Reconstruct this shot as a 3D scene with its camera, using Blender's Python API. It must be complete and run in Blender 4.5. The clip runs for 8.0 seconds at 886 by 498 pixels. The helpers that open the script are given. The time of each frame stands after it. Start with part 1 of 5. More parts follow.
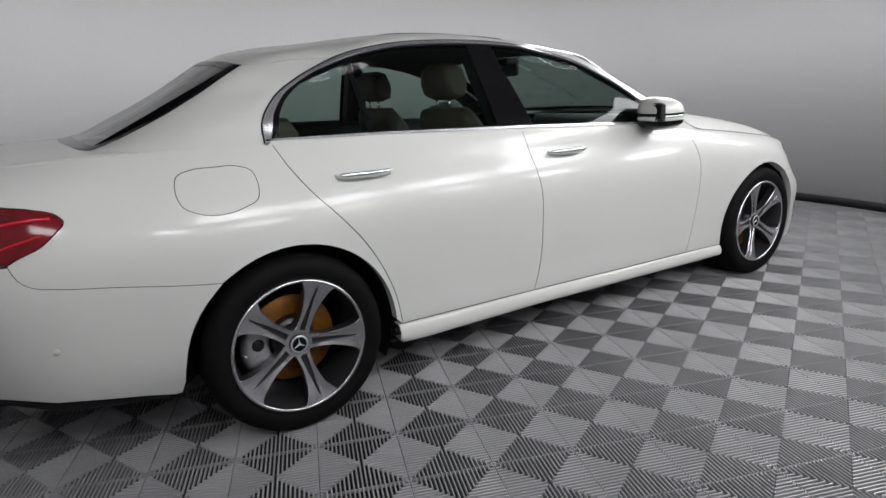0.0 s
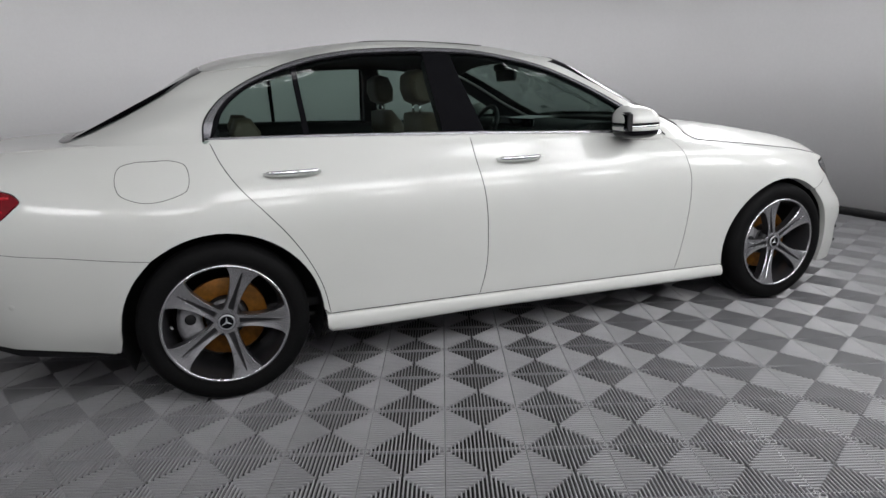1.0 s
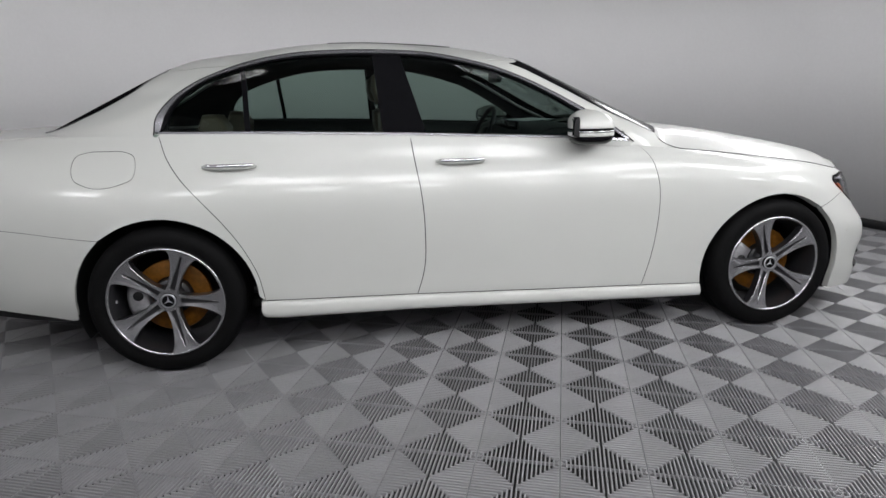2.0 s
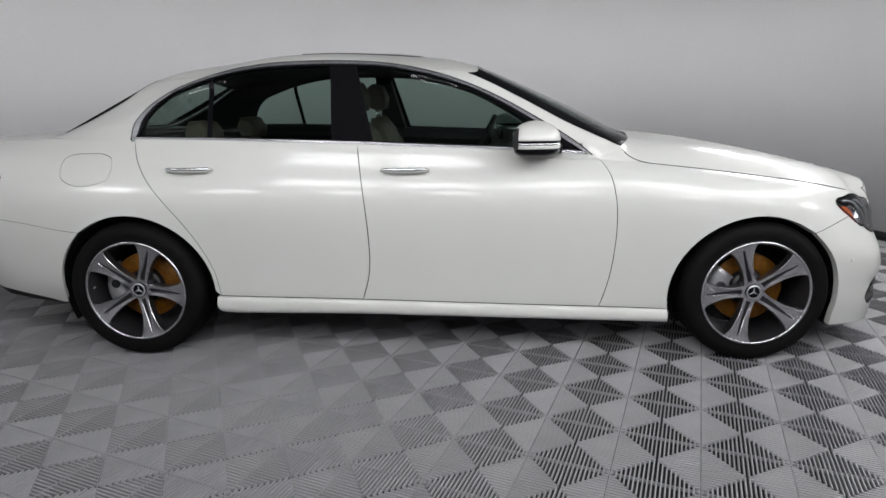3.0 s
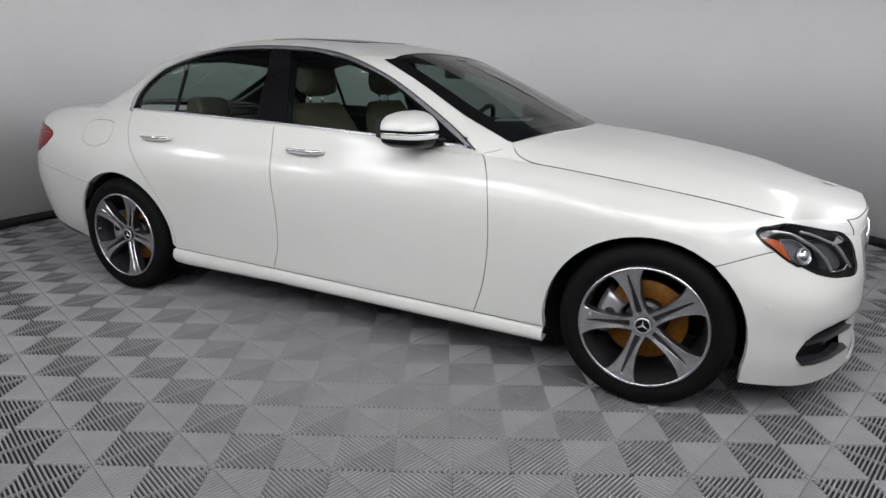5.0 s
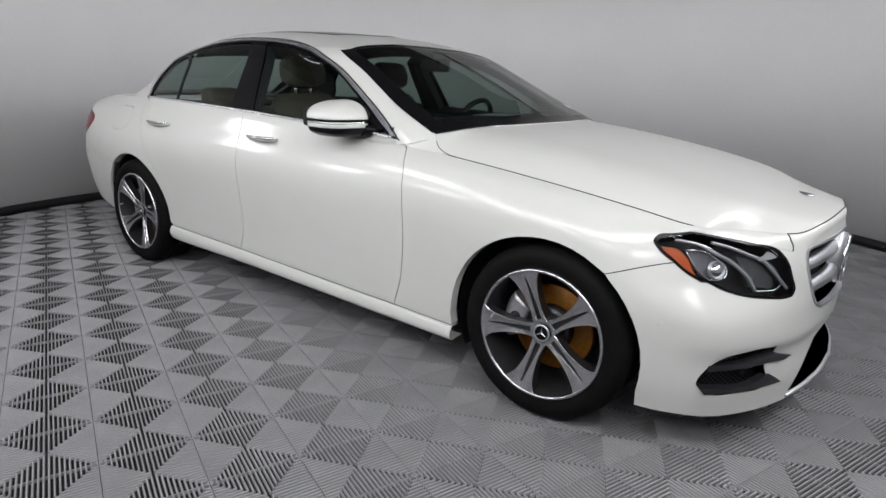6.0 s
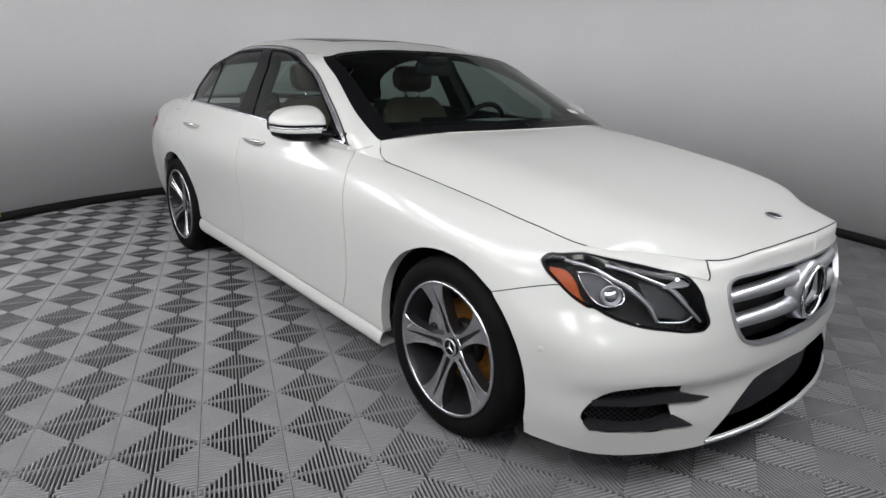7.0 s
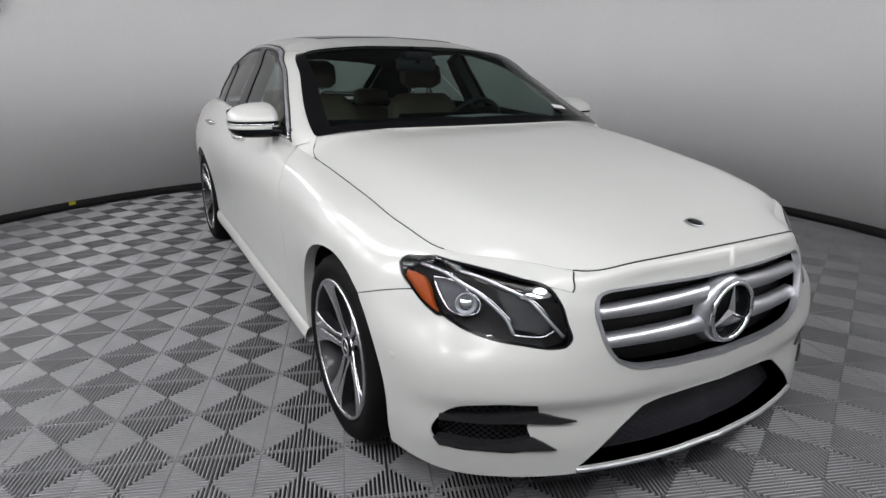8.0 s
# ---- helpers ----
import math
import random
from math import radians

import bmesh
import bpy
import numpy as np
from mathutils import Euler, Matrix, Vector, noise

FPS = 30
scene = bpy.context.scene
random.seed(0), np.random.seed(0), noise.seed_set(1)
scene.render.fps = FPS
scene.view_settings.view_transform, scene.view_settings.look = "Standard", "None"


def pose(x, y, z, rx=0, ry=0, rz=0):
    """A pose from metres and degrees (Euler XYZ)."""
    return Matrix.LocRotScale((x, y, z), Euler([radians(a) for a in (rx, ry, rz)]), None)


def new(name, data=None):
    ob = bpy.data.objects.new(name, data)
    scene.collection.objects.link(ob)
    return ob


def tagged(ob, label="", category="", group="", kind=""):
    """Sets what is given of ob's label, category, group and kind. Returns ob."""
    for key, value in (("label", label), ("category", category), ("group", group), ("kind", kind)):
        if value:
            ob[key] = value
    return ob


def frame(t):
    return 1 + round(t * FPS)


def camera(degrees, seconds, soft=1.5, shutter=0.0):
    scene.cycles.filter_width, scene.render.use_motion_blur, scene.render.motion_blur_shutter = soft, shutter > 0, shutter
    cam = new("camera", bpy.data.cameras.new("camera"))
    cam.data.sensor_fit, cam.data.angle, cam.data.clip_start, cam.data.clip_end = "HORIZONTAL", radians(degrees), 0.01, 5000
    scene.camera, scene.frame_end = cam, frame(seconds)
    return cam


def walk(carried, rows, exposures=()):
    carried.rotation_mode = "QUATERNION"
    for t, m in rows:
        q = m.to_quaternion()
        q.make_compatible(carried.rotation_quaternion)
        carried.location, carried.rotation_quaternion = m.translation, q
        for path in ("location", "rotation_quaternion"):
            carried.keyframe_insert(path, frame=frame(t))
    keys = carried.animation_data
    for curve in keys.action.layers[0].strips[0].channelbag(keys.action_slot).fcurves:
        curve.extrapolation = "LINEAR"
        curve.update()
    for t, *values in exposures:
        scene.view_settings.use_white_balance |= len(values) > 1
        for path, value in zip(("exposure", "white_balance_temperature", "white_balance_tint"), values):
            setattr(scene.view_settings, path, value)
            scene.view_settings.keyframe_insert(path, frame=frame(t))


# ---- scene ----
cam = camera(73.5, 8.0, soft=1.5)
PATH = [
    (0, pose(-0.619, -2.848, 1.197, 75.12, 2.60, -33.12)),
    (0.5, pose(-0.285, -3.074, 1.185, 75.20, 2.24, -26.91)),
    (1, pose(0.074, -3.302, 1.206, 75.31, 1.79, -20.14)),
    (1.5, pose(0.414, -3.419, 1.197, 75.89, 1.49, -13.80)),
    (1.7, pose(0.591, -3.467, 1.200, 75.33, 1.17, -12.07)),
    (2.8, pose(1.457, -3.578, 1.198, 76.02, 0.82, 1.04)),
    (3, pose(1.642, -3.565, 1.221, 75.86, 0.72, 2.91)),
    (3.5, pose(2.056, -3.517, 1.235, 75.45, 0.36, 8.77)),
    (4, pose(2.431, -3.432, 1.260, 75.41, 0.48, 14.10)),
    (4.2, pose(2.603, -3.382, 1.264, 75.20, 0.19, 15.65)),
    (5.3, pose(3.349, -3.055, 1.235, 74.63, -1.36, 28.84)),
    (5.5, pose(3.520, -2.946, 1.238, 74.99, -1.36, 31.07)),
    (6, pose(3.852, -2.714, 1.216, 74.18, -1.88, 37.36)),
    (6.5, pose(4.141, -2.457, 1.249, 73.40, -1.53, 44.15)),
    (7, pose(4.395, -2.157, 1.269, 73.69, -1.43, 49.99)),
    (7.5, pose(4.561, -1.857, 1.281, 72.64, -0.78, 56.02)),
    (8, pose(4.766, -1.502, 1.273, 73.20, -0.41, 60.95)),
]
walk(cam, PATH)

# ---- world and light: a closed round photo studio lit by added, unseen light boxes ----
MID_X, MID_Y, WALL_R, WALL_H = 1.614, 0.108, 3.83, 3.4
PANEL_POWER, ADDED_BOX_POWER = 27.0, 32.0
LAMP_W, LAMP_H, LAMP_Z, LAMP_TILT = 0.90, 0.40, 2.46, 20
LAMPS, LAMP_FIRST, LAMP_STEP = 9, -113.0, 18.2
world = bpy.data.worlds.new("world")
world.use_nodes = True
world.node_tree.nodes["Background"].inputs[0].default_value = (0.5, 0.5, 0.52, 1)
world.node_tree.nodes["Background"].inputs[1].default_value = 0.05
scene.world = world
scene.view_settings.exposure = -0.96

# ---- materials ----
def material(name, color, rough=0.5, metal=0.0, coat=0.0, grain=0.0, grain_scale=60.0, stain=0.0, stain_scale=2.0, bump=0.0, spec=0.5, coat_rough=0.03):
    """A surface with its colour broken at two scales, a fine grain and a large stain, and a fine relief."""
    m = bpy.data.materials.new(name)
    m.use_nodes = True
    t = m.node_tree
    b = t.nodes["Principled BSDF"]
    b.inputs["Roughness"].default_value, b.inputs["Metallic"].default_value = rough, metal
    b.inputs["Coat Weight"].default_value, b.inputs["Coat Roughness"].default_value = coat, coat_rough
    b.inputs["Specular IOR Level"].default_value = spec
    rgb = t.nodes.new("ShaderNodeRGB")
    rgb.outputs[0].default_value = (*color, 1)
    where = t.nodes.new("ShaderNodeTexCoord")
    last = rgb.outputs[0]
    for amount, scale in ((grain, grain_scale), (stain, stain_scale)):
        if amount:
            n = t.nodes.new("ShaderNodeTexNoise")
            n.inputs["Scale"].default_value, n.inputs["Detail"].default_value = scale, 4
            t.links.new(where.outputs["Object"], n.inputs["Vector"])
            span = t.nodes.new("ShaderNodeMapRange")
            span.inputs["From Min"].default_value, span.inputs["From Max"].default_value = 0.3, 0.7
            span.inputs["To Min"].default_value, span.inputs["To Max"].default_value = 1 - amount, 1 + amount
            t.links.new(n.outputs["Fac"], span.inputs["Value"])
            mul = t.nodes.new("ShaderNodeVectorMath")
            mul.operation = "SCALE"
            t.links.new(last, mul.inputs[0])
            t.links.new(span.outputs[0], mul.inputs["Scale"])
            last = mul.outputs[0]
    t.links.new(last, b.inputs["Base Color"])
    if bump:
        n = t.nodes.new("ShaderNodeTexNoise")
        n.inputs["Scale"].default_value, n.inputs["Detail"].default_value = grain_scale * 2, 3
        t.links.new(where.outputs["Object"], n.inputs["Vector"])
        r = t.nodes.new("ShaderNodeBump")
        r.inputs["Strength"].default_value, r.inputs["Distance"].default_value = bump, 0.002
        t.links.new(n.outputs["Fac"], r.inputs["Height"])
        t.links.new(r.outputs[0], b.inputs["Normal"])
    return m


def glass(name, tint, base=0.045):
    """A thin pane: tinted see-through, glossier towards grazing view."""
    m = bpy.data.materials.new(name)
    m.use_nodes = True
    t = m.node_tree
    t.nodes.remove(t.nodes["Principled BSDF"])
    clear, shine, mix, edge, power, scale = (t.nodes.new("ShaderNode" + k) for k in ("BsdfTransparent", "BsdfGlossy", "MixShader", "LayerWeight", "Math", "Math"))
    clear.inputs[0].default_value = (*tint, 1)
    shine.inputs["Roughness"].default_value = 0.01
    edge.inputs["Blend"].default_value = 0.5
    power.operation, power.inputs[1].default_value = "POWER", 5.0
    scale.operation, scale.inputs[1].default_value, scale.inputs[2].default_value = "MULTIPLY_ADD", 0.95, base
    t.links.new(edge.outputs["Facing"], power.inputs[0])
    t.links.new(power.outputs[0], scale.inputs[0])
    t.links.new(scale.outputs[0], mix.inputs[0])
    t.links.new(clear.outputs[0], mix.inputs[1])
    t.links.new(shine.outputs[0], mix.inputs[2])
    t.links.new(mix.outputs[0], t.nodes["Material Output"].inputs[0])
    return m


def glow(name, color, strength):
    m = bpy.data.materials.new(name)
    m.use_nodes = True
    b = m.node_tree.nodes["Principled BSDF"]
    b.inputs["Base Color"].default_value = (*color, 1)
    b.inputs["Emission Color"].default_value = (*color, 1)
    b.inputs["Emission Strength"].default_value = strength
    return m


PAINT = material("pearl_white_paint", (0.538, 0.546, 0.524), 0.36, 0, 0.6, grain=0.012, grain_scale=900, stain=0.012, stain_scale=3, coat_rough=0.12, spec=0.25)
CHROME = material("chrome", (0.80, 0.81, 0.83), 0.08, 1, grain=0.03, grain_scale=30)
SATIN = material("satin_silver", (0.54, 0.55, 0.58), 0.34, 0.85, grain=0.04, grain_scale=80)
VENT_MESH = material("dark_grey_vent_plastic", (0.035, 0.035, 0.042), 0.45, grain=0.2, grain_scale=90, bump=0.2, spec=0.4)
TRIM = material("satin_window_trim", (0.60, 0.60, 0.64), 0.24, 0.85, grain=0.04, grain_scale=80)
RUBBER = material("tyre_rubber", (0.004, 0.004, 0.0043), 0.7, grain=0.25, grain_scale=120, stain=0.2, stain_scale=9, bump=0.15, spec=0.10)
RIM_FACE = material("machined_alloy", (0.52, 0.52, 0.54), 0.26, 0.92, grain=0.06, grain_scale=200)
RIM_DARK = material("dark_grey_alloy", (0.028, 0.028, 0.031), 0.35, 0.4, 0.2, grain=0.1, grain_scale=90)
DISC = material("rusty_brake_disc", (0.21, 0.083, 0.009), 0.42, 0.5, grain=0.25, grain_scale=60, stain=0.2, stain_scale=14)
CAST = material("grey_cast_metal", (0.46, 0.46, 0.48), 0.4, 0.7, grain=0.12, grain_scale=70, bump=0.2)
BLACK_GLOSS = material("gloss_black_trim", (0.005, 0.005, 0.006), 0.16, grain=0.1, grain_scale=40, spec=0.1)
BLACK_PLASTIC = material("black_plastic", (0.009, 0.009, 0.010), 0.5, grain=0.2, grain_scale=150, bump=0.2, spec=0.3)
GLASS = glass("tinted_window", (0.46, 0.54, 0.51), 0.022)
SCREEN = glass("windscreen_glass", (0.38, 0.445, 0.425), 0.018)
# dark colour stands for the dim part of the room this mirror reflects
DARK_REFLECTION = material("mirror_dark_reflection", (0.13, 0.14, 0.16), 0.06, 1.0, grain=0.03, grain_scale=30)
LENS = glass("clear_lamp_lens", (0.92, 0.93, 0.94), 0.02)
BOWL = material("smoked_reflector", (0.16, 0.165, 0.18), 0.25, 0.6, grain=0.2, grain_scale=60)
RED = material("red_lamp_lens", (0.13, 0.003, 0.007), 0.10, 0, 0.0, grain=0.3, grain_scale=25, spec=0.3)
RED_BAR = material("red_light_bar", (0.45, 0.010, 0.020), 0.12, 0, 0.3, grain=0.2, grain_scale=60)
CHAMBER = material("smoky_lamp_chamber", (0.045, 0.047, 0.05), 0.3, 0.0, 0.0, grain=0.3, grain_scale=40)
AMBER = material("amber_reflector", (0.32, 0.058, 0.007), 0.2, 0, 0.3, grain=0.15, grain_scale=120)
LEATHER = material("beige_leather", (0.16, 0.125, 0.095), 0.5, grain=0.08, grain_scale=140, stain=0.05, stain_scale=6, bump=0.25)
DARK_TRIM = material("dark_cabin_trim", (0.016, 0.016, 0.018), 0.55, grain=0.15, grain_scale=160, bump=0.2)
PAPER = material("white_paper", (0.78, 0.79, 0.80), 0.6, grain=0.03, grain_scale=40)
WALL = material("white_wall_paint", (0.88, 0.875, 0.88), 0.55, grain=0.012, grain_scale=40, stain=0.02, stain_scale=0.8, bump=0.06)
CEILING = material("dark_ceiling_paint", (0.10, 0.10, 0.105), 0.8, grain=0.02, grain_scale=30)
BASE_BLACK = material("black_vinyl_base", (0.012, 0.012, 0.013), 0.45, grain=0.2, grain_scale=40)
TILE = material("grey_polypropylene_tile", (0.255, 0.255, 0.266), 0.22, grain=0.06, grain_scale=300, stain=0.12, stain_scale=3.5, spec=1.0)
SUBFLOOR = material("dark_subfloor", (0.012, 0.012, 0.013), 0.9, grain=0.2, grain_scale=20)
YELLOW = material("yellow_tape", (0.62, 0.55, 0.02), 0.5, grain=0.1, grain_scale=40)

# ---- mesh tools ----
def part(name, data, mat, parent=None, label=""):
    """Links a mesh, or a bmesh made into one, as one object under a thing or a part."""
    if isinstance(data, bmesh.types.BMesh):
        me = bpy.data.meshes.new(name)
        data.to_mesh(me)
        data.free()
    else:
        me = data
    if not me.materials:
        for m in (mat if isinstance(mat, (list, tuple)) else [mat]):
            me.materials.append(m)
    ob = new(name, me)
    if parent is not None:
        ob.parent = parent
    return tagged(ob, label)


def thing(name, label, category, m=None, group="", kind=""):
    ob = new(name)
    ob.empty_display_size = 0.2
    if m is not None:
        ob.matrix_basis = m
    return tagged(ob, label, category, group, kind)


def emblem_blades(radius):
    """A plain three-bladed mark standing in the x-z plane, its ridge towards -y."""
    bm = bmesh.new()
    for k in range(3):
        a = radians(90 + 120 * k)
        l, r, w = a + math.pi / 3, a - math.pi / 3, radius * .17
        c = bm.verts.new((0, -radius * .16, 0))
        t = bm.verts.new((radius * math.cos(a), 0, radius * math.sin(a)))
        p = bm.verts.new((w * math.cos(l), 0, w * math.sin(l)))
        q = bm.verts.new((w * math.cos(r), 0, w * math.sin(r)))
        bm.faces.new((c, t, p))
        bm.faces.new((c, q, t))
    bmesh.ops.recalc_face_normals(bm, faces=bm.faces)
    return bm


def mesh_of(name, verts, faces, normals=None, smooth=True, slots=None):
    me = bpy.data.meshes.new(name)
    me.from_pydata([tuple(v) for v in verts], [], [tuple(f) for f in faces])
    me.polygons.foreach_set("use_smooth", [smooth] * len(me.polygons))
    if slots is not None:
        me.polygons.foreach_set("material_index", slots)
    if normals is not None:
        me.normals_split_custom_set_from_vertices([tuple(n) for n in normals])
    me.update()
    return me


def within(points, poly):
    """Which points lie inside a polygon."""
    x, y = points[:, 0], points[:, 1]
    a, b = poly, np.roll(poly, -1, 0)
    hits = np.zeros(len(points), int)
    for (ax, ay), (bx, by) in zip(a, b):
        if ay != by:
            hits += ((ay > y) != (by > y)) & (x < (bx - ax) * (y - ay) / (by - ay) + ax)
    return hits % 2 == 1


def inset(poly, d):
    """The polygon drawn in by d (negative: let out), whichever way it runs."""
    a = poly - np.roll(poly, 1, 0)
    b = np.roll(poly, -1, 0) - poly
    turn = 1 if (poly[:, 0] * np.roll(poly[:, 1], -1) - np.roll(poly[:, 0], -1) * poly[:, 1]).sum() > 0 else -1
    unit = lambda e: e / (np.linalg.norm(e, axis=1)[:, None] + 1e-9)
    n = unit(a) + unit(b)
    n = unit(np.c_[-n[:, 1], n[:, 0]])
    return poly + turn * d * n


def clean(poly, least=0.003):
    keep = [poly[0]]
    for p in poly[1:]:
        if np.linalg.norm(p - keep[-1]) > least:
            keep.append(p)
    if np.linalg.norm(keep[0] - keep[-1]) < least:
        keep.pop()
    return np.array(keep)


def filled(outer, holes=(), step=0.03):
    """Triangles that fill a polygon less its holes: points in the plane, faces, and the border loops."""
    from mathutils.geometry import delaunay_2d_cdt
    lo, hi = outer.min(0), outer.max(0)
    gx, gy = np.meshgrid(np.arange(lo[0], hi[0], step), np.arange(lo[1], hi[1], step))
    gx[1::2] += step / 2
    grid = np.c_[gx.ravel(), gy.ravel()]
    grid = grid[within(grid, outer)]
    for h in holes:
        grid = grid[~within(grid, h)]
    rim = np.concatenate([outer, *holes])
    if len(grid):
        grid = grid[[((rim - p) ** 2).sum(1).min() > (0.45 * step) ** 2 for p in grid]]
    pts = np.concatenate([rim, grid]) if len(grid) else rim
    edges, at = [], 0
    for loop in (outer, *holes):
        n = len(loop)
        edges += [(at + i, at + (i + 1) % n) for i in range(n)]
        at += n
    out = delaunay_2d_cdt([Vector(p) for p in pts], edges, [], 0, 1e-6)
    verts, tris = np.array([tuple(v) for v in out[0]]), np.array([tuple(f) for f in out[2]])
    mid = verts[tris].mean(1)
    keep = within(mid, outer)
    for h in holes:
        keep &= ~within(mid, h)
    tris = tris[keep]
    a, b, c = verts[tris[:, 0]], verts[tris[:, 1]], verts[tris[:, 2]]
    flip = ((b - a)[:, 0] * (c - a)[:, 1] - (b - a)[:, 1] * (c - a)[:, 0]) < 0
    tris[flip] = tris[flip][:, ::-1]
    count = {}
    for f in tris:
        for e in ((f[0], f[1]), (f[1], f[2]), (f[2], f[0])):
            count[(int(e[0]), int(e[1]))] = 1
    border = [e for e in count if (e[1], e[0]) not in count]
    return verts, tris, border


def sheet(skin, outer, holes=(), step=0.03, gap=0.002, depth=0.014, lift=0.0, middle=False, fold=None):
    """A panel cut out of a skin: vertices, faces and normals, its edges folded inwards. middle: leave the edge on the car's middle line open; fold: tells which edge points are folded."""
    outer = clean(np.asarray(outer, float))
    outer = inset(outer, gap) if gap else outer
    holes = [clean(np.asarray(h, float)) for h in holes]
    uv, tris, border = filled(outer, holes, step)
    if middle:
        uv[:, 0] = np.where(uv[:, 0] < 0.006, 0.0, uv[:, 0])
    p, n = skin.at(uv), skin.normals(uv)
    if middle:
        n[:, 1] *= np.clip(np.abs(p[:, 1]) / 0.16, 0, 1) ** 0.7
        n /= np.linalg.norm(n, axis=1)[:, None]
    p = p + n * lift
    verts, norms, faces = list(p), list(n), [tuple(f) for f in tris]
    if depth:
        for a, b in border:
            if middle and uv[a, 0] < 1e-6 and uv[b, 0] < 1e-6:
                continue
            if fold is not None and not fold((p[a] + p[b]) / 2):
                continue
            out = np.cross(p[b] - p[a], n[a])
            out /= np.linalg.norm(out) + 1e-9
            k = len(verts)
            verts += [p[b], p[a], p[a] - n[a] * depth, p[b] - n[b] * depth]
            norms += [out] * 4
            faces.append((k, k + 1, k + 2, k + 3))
    return np.array(verts), faces, np.array(norms)


def halves(name, made, mat, parent, label="", whole=False):
    """Makes a panel of the left half into two panels, right and left, or into one that spans the car."""
    v, f, n = made
    flip = np.array([1, -1, 1])
    back = [tuple(reversed(q)) for q in f]
    if whole:
        k = len(v)
        me = mesh_of(name, np.r_[v, v * flip], list(f) + [tuple(i + k for i in q) for q in back], np.r_[n, n * flip])
        return part(name, me, mat, parent, label)
    right = part(name, mesh_of(name, v * flip, back, n * flip), mat, parent, label)
    left = part(name, mesh_of(name, v, f, n), mat, parent, label)
    return right, left


def lathe(profile, turns=48, axis="y", sharp=False):
    """A bmesh turned from (radius, along) pairs about an axis through the origin."""
    bm = bmesh.new()
    rings = []
    for i in range(turns):
        a = 2 * math.pi * i / turns
        ring = []
        for r, d in profile:
            c, s = r * math.cos(a), r * math.sin(a)
            ring.append(bm.verts.new({"y": (c, d, s), "z": (c, s, d), "x": (d, c, s)}[axis]))
        rings.append(ring)
    for i in range(turns):
        a, b = rings[i], rings[(i + 1) % turns]
        for j in range(len(profile) - 1):
            f = bm.faces.new((a[j], a[j + 1], b[j + 1], b[j]))
            f.smooth = not sharp
    bmesh.ops.remove_doubles(bm, verts=bm.verts, dist=1e-5)
    bmesh.ops.recalc_face_normals(bm, faces=bm.faces)
    return bm


def box(size, at=(0, 0, 0), bevel=0.0, segments=2, bm=None, turn=None):
    """A bevelled block, alone or added to a bmesh."""
    own = bmesh.new()
    bmesh.ops.create_cube(own, size=1)
    bmesh.ops.scale(own, vec=size, verts=own.verts)
    if bevel:
        bmesh.ops.bevel(own, geom=own.edges[:], offset=bevel, segments=segments, affect="EDGES", profile=0.5)
    if turn is not None:
        bmesh.ops.transform(own, matrix=turn, verts=own.verts)
    bmesh.ops.translate(own, vec=at, verts=own.verts)
    for f in own.faces:
        f.smooth = bevel > 0
    if bm is None:
        return own
    me = bpy.data.meshes.new("piece")
    own.to_mesh(me)
    own.free()
    bm.from_mesh(me)
    bpy.data.meshes.remove(me)
    return bm


def tube(points, radius, sides=10, closed=False):
    """A bmesh tube along points; radius one number or one for each point."""
    p = [Vector(q) for q in points]
    n = len(p)
    rad = radius if isinstance(radius, (list, tuple)) else [radius] * n
    bm = bmesh.new()
    rings = []
    up = Vector((0, 0, 1))
    for i in range(n):
        a, b = p[(i - 1) % n] if closed or i else p[0], p[(i + 1) % n] if closed or i < n - 1 else p[-1]
        d = (b - a).normalized()
        e = d.cross(up if abs(d.z) < 0.95 else Vector((1, 0, 0))).normalized()
        g = d.cross(e)
        rings.append([bm.verts.new(p[i] + rad[i] * (math.cos(2 * math.pi * k / sides) * e + math.sin(2 * math.pi * k / sides) * g)) for k in range(sides)])
    for i in range(n if closed else n - 1):
        a, b = rings[i], rings[(i + 1) % n]
        for k in range(sides):
            bm.faces.new((a[k], a[(k + 1) % sides], b[(k + 1) % sides], b[k])).smooth = True
    if not closed:
        bm.faces.new(rings[0])
        bm.faces.new(rings[-1])
    bmesh.ops.recalc_face_normals(bm, faces=bm.faces)
    return bm


def grown(rows, closed=False, cap=True):
    """A smooth bmesh strung over rows of points of the same count."""
    bm = bmesh.new()
    made = [[bm.verts.new(q) for q in r] for r in rows]
    m = len(rows[0])
    for a, b in zip(made, made[1:]):
        for k in range(m if closed else m - 1):
            bm.faces.new((a[k], a[(k + 1) % m], b[(k + 1) % m], b[k])).smooth = True
    if cap and closed:
        bm.faces.new(made[0])
        bm.faces.new(made[-1])
    bmesh.ops.recalc_face_normals(bm, faces=bm.faces)
    return bm


def slab(poly, depth, place):
    """A flat plate: a polygon with thickness, its points laid out by place(x, y, d)."""
    bm = bmesh.new()
    front = [bm.verts.new(place(x, y, 0)) for x, y in poly]
    rear = [bm.verts.new(place(x, y, depth)) for x, y in poly]
    bm.faces.new(front)
    bm.faces.new(rear)
    n = len(poly)
    for i in range(n):
        bm.faces.new((front[i], front[(i + 1) % n], rear[(i + 1) % n], rear[i]))
    bmesh.ops.recalc_face_normals(bm, faces=bm.faces)
    return bm
